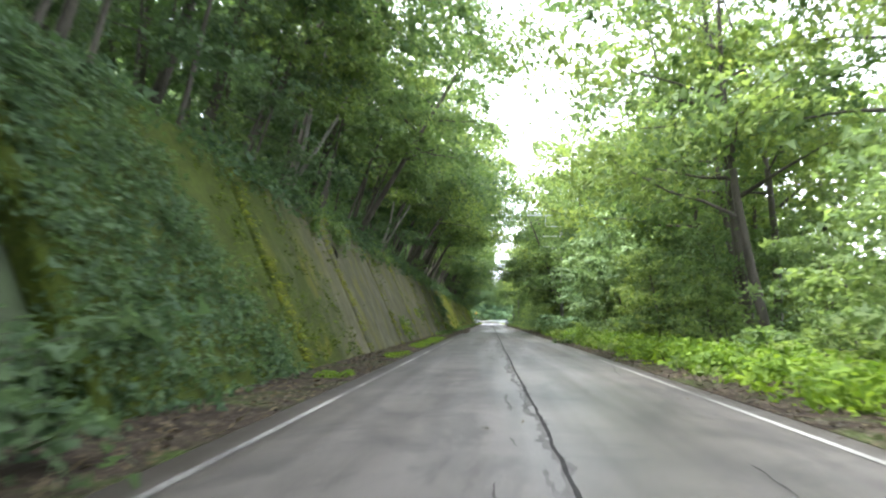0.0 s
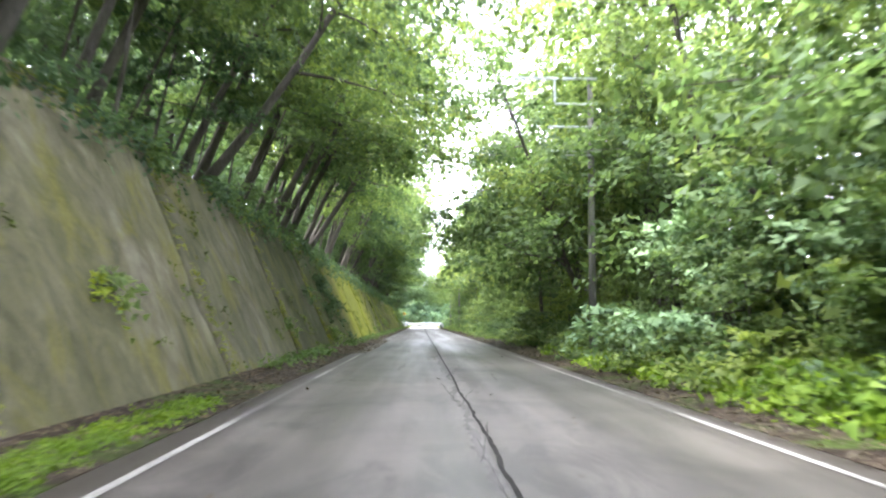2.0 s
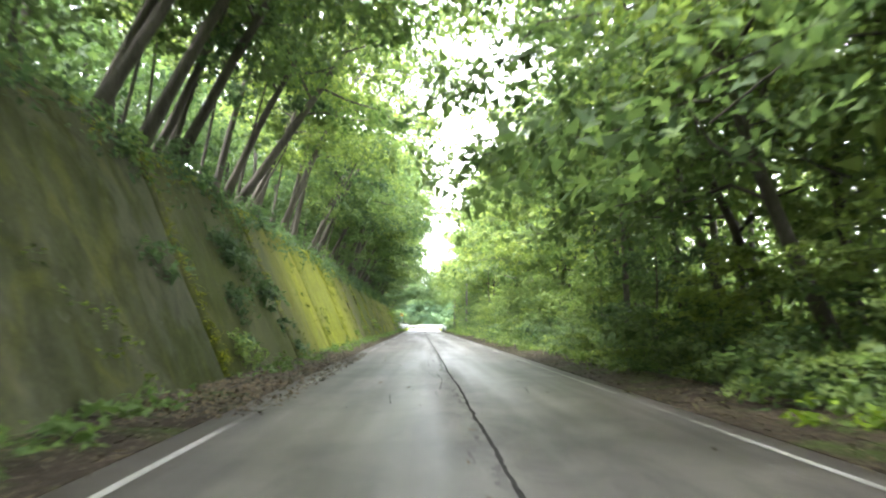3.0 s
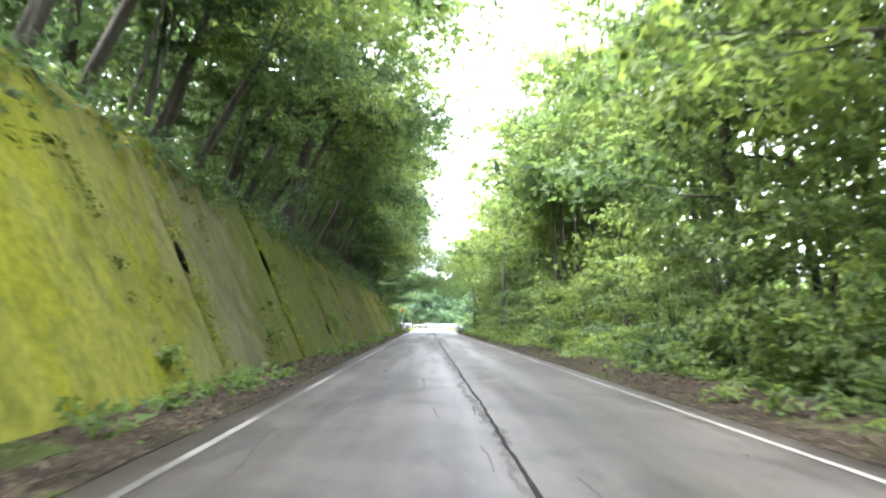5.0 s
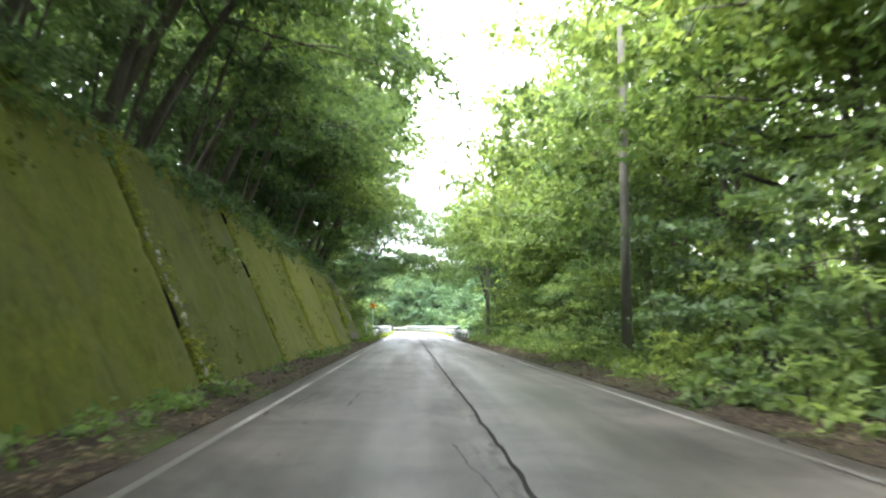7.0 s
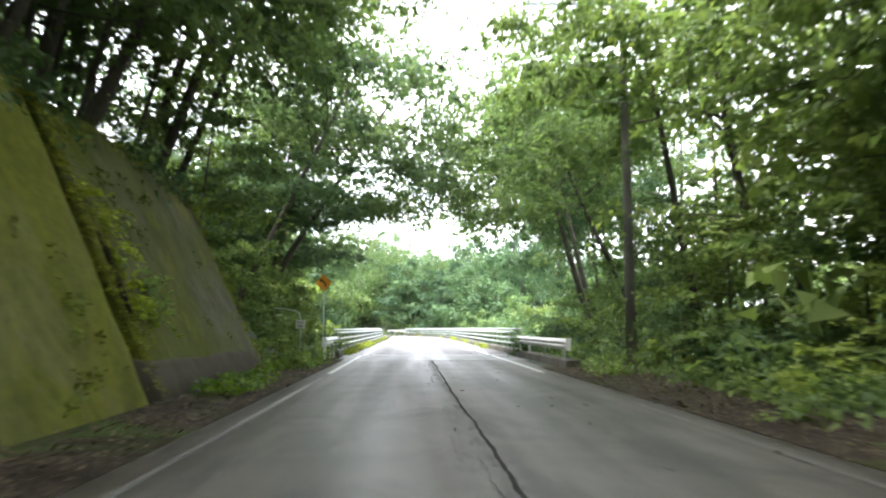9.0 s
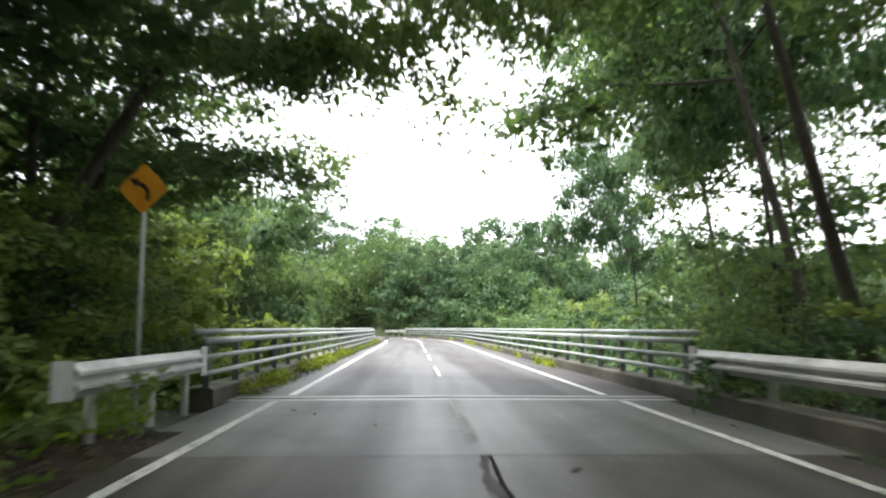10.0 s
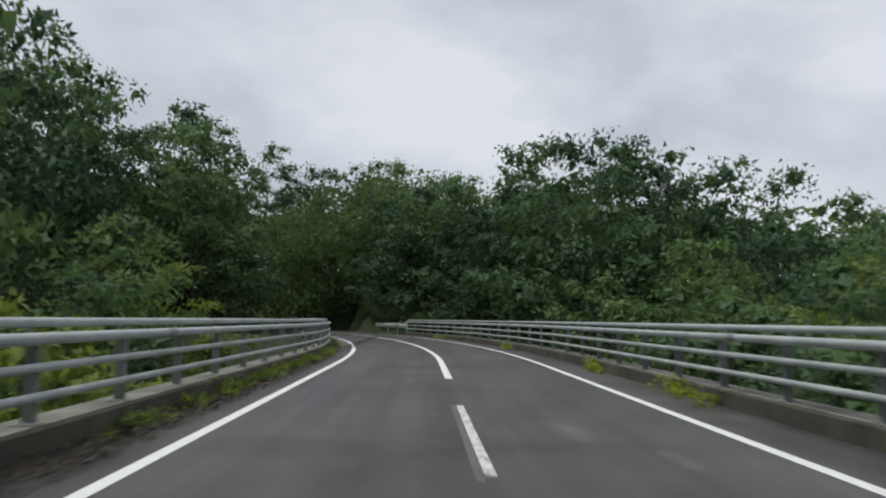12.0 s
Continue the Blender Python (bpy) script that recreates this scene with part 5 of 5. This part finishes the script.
for s in joints[1:-1] + [WALL_1 - 0.75]:
    for k in range(150 if s > 100 else 95):
        z = rows.uniform(0.05, 5.35)
        tufts.append(Vector((wall_x(z) + 0.0, s + 0.12 + rows.random() ** 2 * (0.9 if s > 100 else 0.5), z)))
for s in np.arange(28, 204, 0.12):
    if noise.noise(Vector((s * 0.35, 0, 51))) > -0.15:
        z = WALL_TOP - 0.05 - rows.random() ** 2 * 0.5
        tufts.append(Vector((wall_x(z) + 0.02, s, z)))
scatter("moss_tufts", MOSS, tufts, 0.045, "yellow-green moss along the wall's joints and top", "moss", 22, 0.15, 0.7, 41, 0.5)
tufts = []
for i in range(9000):
    s, z = rows.uniform(9, 204), rows.uniform(0.0, 5.3)
    if noise.noise(Vector((s * 0.45, z * 0.4, 61))) + 0.5 * noise.noise(Vector((s * 1.8, z * 1.8, 62))) > (-0.1 if s < 26 else 0.42 if s < 84 else 0.3):
        tufts.append(Vector((wall_x(z) + 0.0, s, z)))
scatter("moss_tufts", MOSS_DARK, tufts, 0.07, "green moss cushions on the wall's face", "moss", 16, 0.16, 0.8, 42, 0.4)
hang = [Vector((wall_x(z) + 0.15, s + rows.uniform(-0.5, 0.5), z + rows.uniform(-0.3, 0.3))) for s, z in ((26.5, 4.6), (27, 5.0), (30.2, 4.9), (30.8, 4.5), (31.4, 5.0), (36, 5.1), (41, 5.0), (47.5, 4.9), (58, 5.1), (66, 5.0), (76, 4.9), (121, 5.1), (143, 5.0), (152, 4.9), (171, 5.0)) for k in range(7)]
scatter("hanging_growth", LEAF_FRESH, hang, 0.13, "bright green plants hanging over the wall's edge", "plants", 40, 0.4, 0.9, 43, 0.9)
ivy = [Vector((wall_x(z) + 0.06, s, z)) for s, z in [(rows.uniform(8.5, 17 - 0.9 * zz), zz) for zz in [rows.uniform(0, 5.3) for i in range(560)]]]
scatter("ivy", LEAF_DEEP, ivy, 0.115, "dark ivy covering the start of the wall", "ivy", 26, 0.35, 0.8, 20)


def litter(name, seed, count, s0, s1, a0, a1, label):
    r = np.random.default_rng(seed)
    s, a = r.uniform(s0, s1, count), a0 + (a1 - a0) * r.beta(1.2, 1.2, count)
    size = r.uniform(0.035, 0.075, count)
    turn = r.uniform(0, 6.28, count)
    d = np.stack([np.cos(turn), np.sin(turn), r.normal(0, 0.25, count)], 1) * size[:, None]
    e = np.stack([-np.sin(turn), np.cos(turn), r.normal(0, 0.25, count)], 1) * size[:, None] * 0.35
    p = np.stack([a, s, 0.03 + 0.03 * np.abs(r.normal(0, 1, count)) + 0.03 * (np.abs(a) > 4.2)], 1)
    v = np.stack([p - d, p - e, p + d, p + e], 1).reshape(-1, 3)
    return tagged(put(name, leaf_mesh(name, v, LITTER, 4)), label, "leaf litter", kind="stuff")


litter("leaf_litter", 3, 19000, -8, 213, -4.9, -3.4, "brown fallen leaves at the foot of the wall")
litter("leaf_litter", 4, 24000, -8, 206, 3.1, 5.3, "brown fallen leaves along the road's edge")
litter("leaf_litter", 7, 5200, 70, 92, -4.9, -2.8, "brown leaves drifted over the edge line")
litter("leaf_litter", 5, 2600, 218, 300, -3.93, -3.4, "few brown leaves by the bridge kerb")
litter("leaf_litter", 8, 2200, 246, 272, -3.93, -3.3, "brown leaves and twigs drifted against the bridge kerb")
litter("leaf_litter", 6, 260, 0, 216, -3.4, 3.3, "single fallen leaves on the asphalt")

# ---------------------------------------------------------------- poles and signs


def utility_pole(x, y, top, label, arms=True):
    base = tagged(new("utility_pole"), label, "utility pole", "utility poles")
    base.matrix_basis = pose(x, y, 0)
    put("shaft", mesh_from("shaft", *tube([(0, 0, -0.6), (0, 0, 4), (0, 0, top)], [0.16, 0.14, 0.105], 14), POLE, True), base)
    if arms:
        for z, long, thick in ((top - 0.25, 3.05, 0.045), (top - 1.25, 1.4, 0.04), (top - 2.15, 1.65, 0.04), (top - 3.1, 1.7, 0.035), (top - 3.25, 1.0, 0.03)):
            put("crossarm", part_mesh_box(-long, 0.25, -0.16, -0.16 + 2 * thick, z - thick, z + thick), base)
        put("crossarm_strut", part_mesh_box(-1.44, -1.36, -0.16, -0.08, top - 1.2, top - 0.3), base)
        for x0 in (-2.9, -2.2, -1.5, -0.6):
            put("insulator", mesh_from("insulator", *tube([(x0, -0.12, top - 0.205), (x0, -0.12, top - 0.15), (x0, -0.12, top - 0.1), (x0, -0.12, top - 0.05)], [0.03, 0.055, 0.035, 0.05], 10), WHITE_STEEL, True), base)
        put("band", mesh_from("band", *tube([(0, 0, top - 2.3), (0, 0, top - 2.2)], [0.125, 0.125], 14), STEEL_DARK, True), base)
    return base


def part_mesh_box(x0, x1, y0, y1, z0, z1):
    bm = box_bm(x0, x1, y0, y1, z0, z1, 0.006)
    me = bpy.data.meshes.new("bar")
    bm.to_mesh(me)
    bm.free()
    me.materials.append(STEEL)
    return me


utility_pole(5.75, 68.8, 10.9, "grey concrete utility pole with steel crossarms")
utility_pole(5.35, 162.0, 10.4, "slim grey utility pole among the trees", False)
utility_pole(5.6, 204.0, 11.2, "concrete utility pole before the bridge", True)


def warning_sign(x, y, z):
    base = tagged(new("warning_sign"), "yellow diamond warning sign with a black bend arrow", "road sign")
    base.matrix_basis = pose(x, y, 0, 0, 0, -6)
    put("sign_post", mesh_from("sign_post", *tube([(0, 0.04, -0.5), (0, 0.04, z + 0.3)], [0.03, 0.03], 12), STEEL, True), base)
    bm = bmesh.new()
    h = 0.335
    ring = [bm.verts.new((h * math.cos(k * math.pi / 2 + w), 0, z + h * math.sin(k * math.pi / 2 + w))) for k in range(4) for w in (-0.09, 0.09)]
    face = bm.faces.new(ring)
    out = bmesh.ops.extrude_face_region(bm, geom=[face])["geom"]
    for v in out:
        if isinstance(v, bmesh.types.BMVert):
            v.co.y -= 0.012
    bmesh.ops.recalc_face_normals(bm, faces=bm.faces)
    plate = part("sign_plate", bm, SIGN_ORANGE, base, "yellow diamond plate")
    bend = [(0.07, -0.17), (0.07, -0.06), (0.045, 0.0), (-0.01, 0.045), (-0.08, 0.08)]
    verts, faces = [], []
    for i, (px, pz) in enumerate(bend):
        q, p = bend[min(i + 1, len(bend) - 1)], bend[max(i - 1, 0)]
        d = Vector((q[0] - p[0], 0, q[1] - p[1])).normalized()
        side = Vector((-d.z, 0, d.x)) * 0.03
        for k in (-1, 1):
            verts.append(Vector((px, -0.016, z + pz)) + side * k)
    for i in range(len(bend) - 1):
        faces.append((2 * i, 2 * i + 1, 2 * i + 3, 2 * i + 2))
    n = len(verts)
    tip = [Vector((-0.2, -0.016, z + 0.135)), Vector((-0.06, -0.016, z + 0.15)), Vector((-0.11, -0.016, z + 0.02))]
    put("bend_arrow", mesh_from("bend_arrow", verts + tip, faces + [(n, n + 1, n + 2)], BLACK), plate, "black bend arrow")
    return base


warning_sign(-4.45, 214.2, 3.15)


def notice_sign(x, y):
    base = tagged(new("notice_sign"), "small white notice on a bent steel pipe", "sign")
    base.matrix_basis = pose(x, y, 0)
    put("pipe_post", mesh_from("pipe_post", *tube([(0, 0.03, -0.4), (0, 0.03, 1.65), (-0.06, 0.03, 1.8), (-0.2, 0.03, 1.9), (-0.5, 0.03, 1.96), (-0.95, 0.03, 2.0)], [0.024] * 6, 10), STEEL, True), base)
    bm = box_bm(-0.17, 0.17, -0.012, 0.0, 1.25, 1.55, 0.004)
    plate = part("notice_plate", bm, WHITE_STEEL, base, "white plate")
    for z, w in ((1.49, 0.12), (1.44, 0.13), (1.36, 0.11), (1.31, 0.09)):
        part("text_bar", box_bm(-w, w, -0.0155, -0.0125, z - 0.012, z + 0.012), BLACK, plate)
    return base


notice_sign(-4.85, 210.3)


def forked_trunks(x, y, z):
    """Two pale thin trunks from one root, with a few leaves."""
    base = tagged(new("forked_tree"), "pale thin tree forking in two above the wall", "tree")
    base.matrix_basis = pose(x, y, z)
    a = tube([(0, 0, -0.5), (0.25, 0.1, 0.6), (0.7, 0.2, 2.0), (1.1, 0.4, 4.2), (1.5, 0.4, 6.2)], [0.13, 0.1, 0.08, 0.06, 0.02], 8)
    b = tube([(0.1, 0.05, 0.2), (0.9, 0.2, 1.4), (1.9, 0.3, 3.0), (2.6, 0.4, 4.8)], [0.1, 0.075, 0.06, 0.02], 8)
    put("trunk", mesh_from("trunk", *join([a, b]), BARK_PALE, True), base)
    v = leaves([(1.4, 0.4, 6.0), (1.1, 0.5, 4.6), (2.6, 0.4, 4.8), (2.2, 0.2, 3.9)], [1.3, 0.9, 1.2, 0.8], 1500, 0.2, seed=77)
    put("crown", leaf_mesh("crown", v, LEAF), base)
    return base


forked_trunks(-7.9, 49.5, 5.5)
forked_trunks(-8.1, 27.0, 5.6)


# crowns that reach far out over the road
for x, y, kind, lean in ((-8.0, 41.0, AIRY[1], 31), (-8.3, 53.0, AIRY[1], 28), (-8.0, 65.0, AIRY[1], 31), (-8.2, 77.0, AIRY[1], 27), (-9.0, 160.0, AIRY[1], 22)):
    plant(kind, x, y, 1.0, lean, "trees above the wall")
plant(SPREAD, 11.0, 226.5, (12.5 - ground_z(11.0, 226.5)) / 17.5, -5, "trees along the bridge", wide=0.74)
for x, y, lean in ((12.6, 188.0, -6), (13.4, 194.5, -5), (12.8, 200.5, -7), (14.5, 206.0, -4)):
    plant(AIRY[1], x, y, 1.0, lean, "trees by the road")
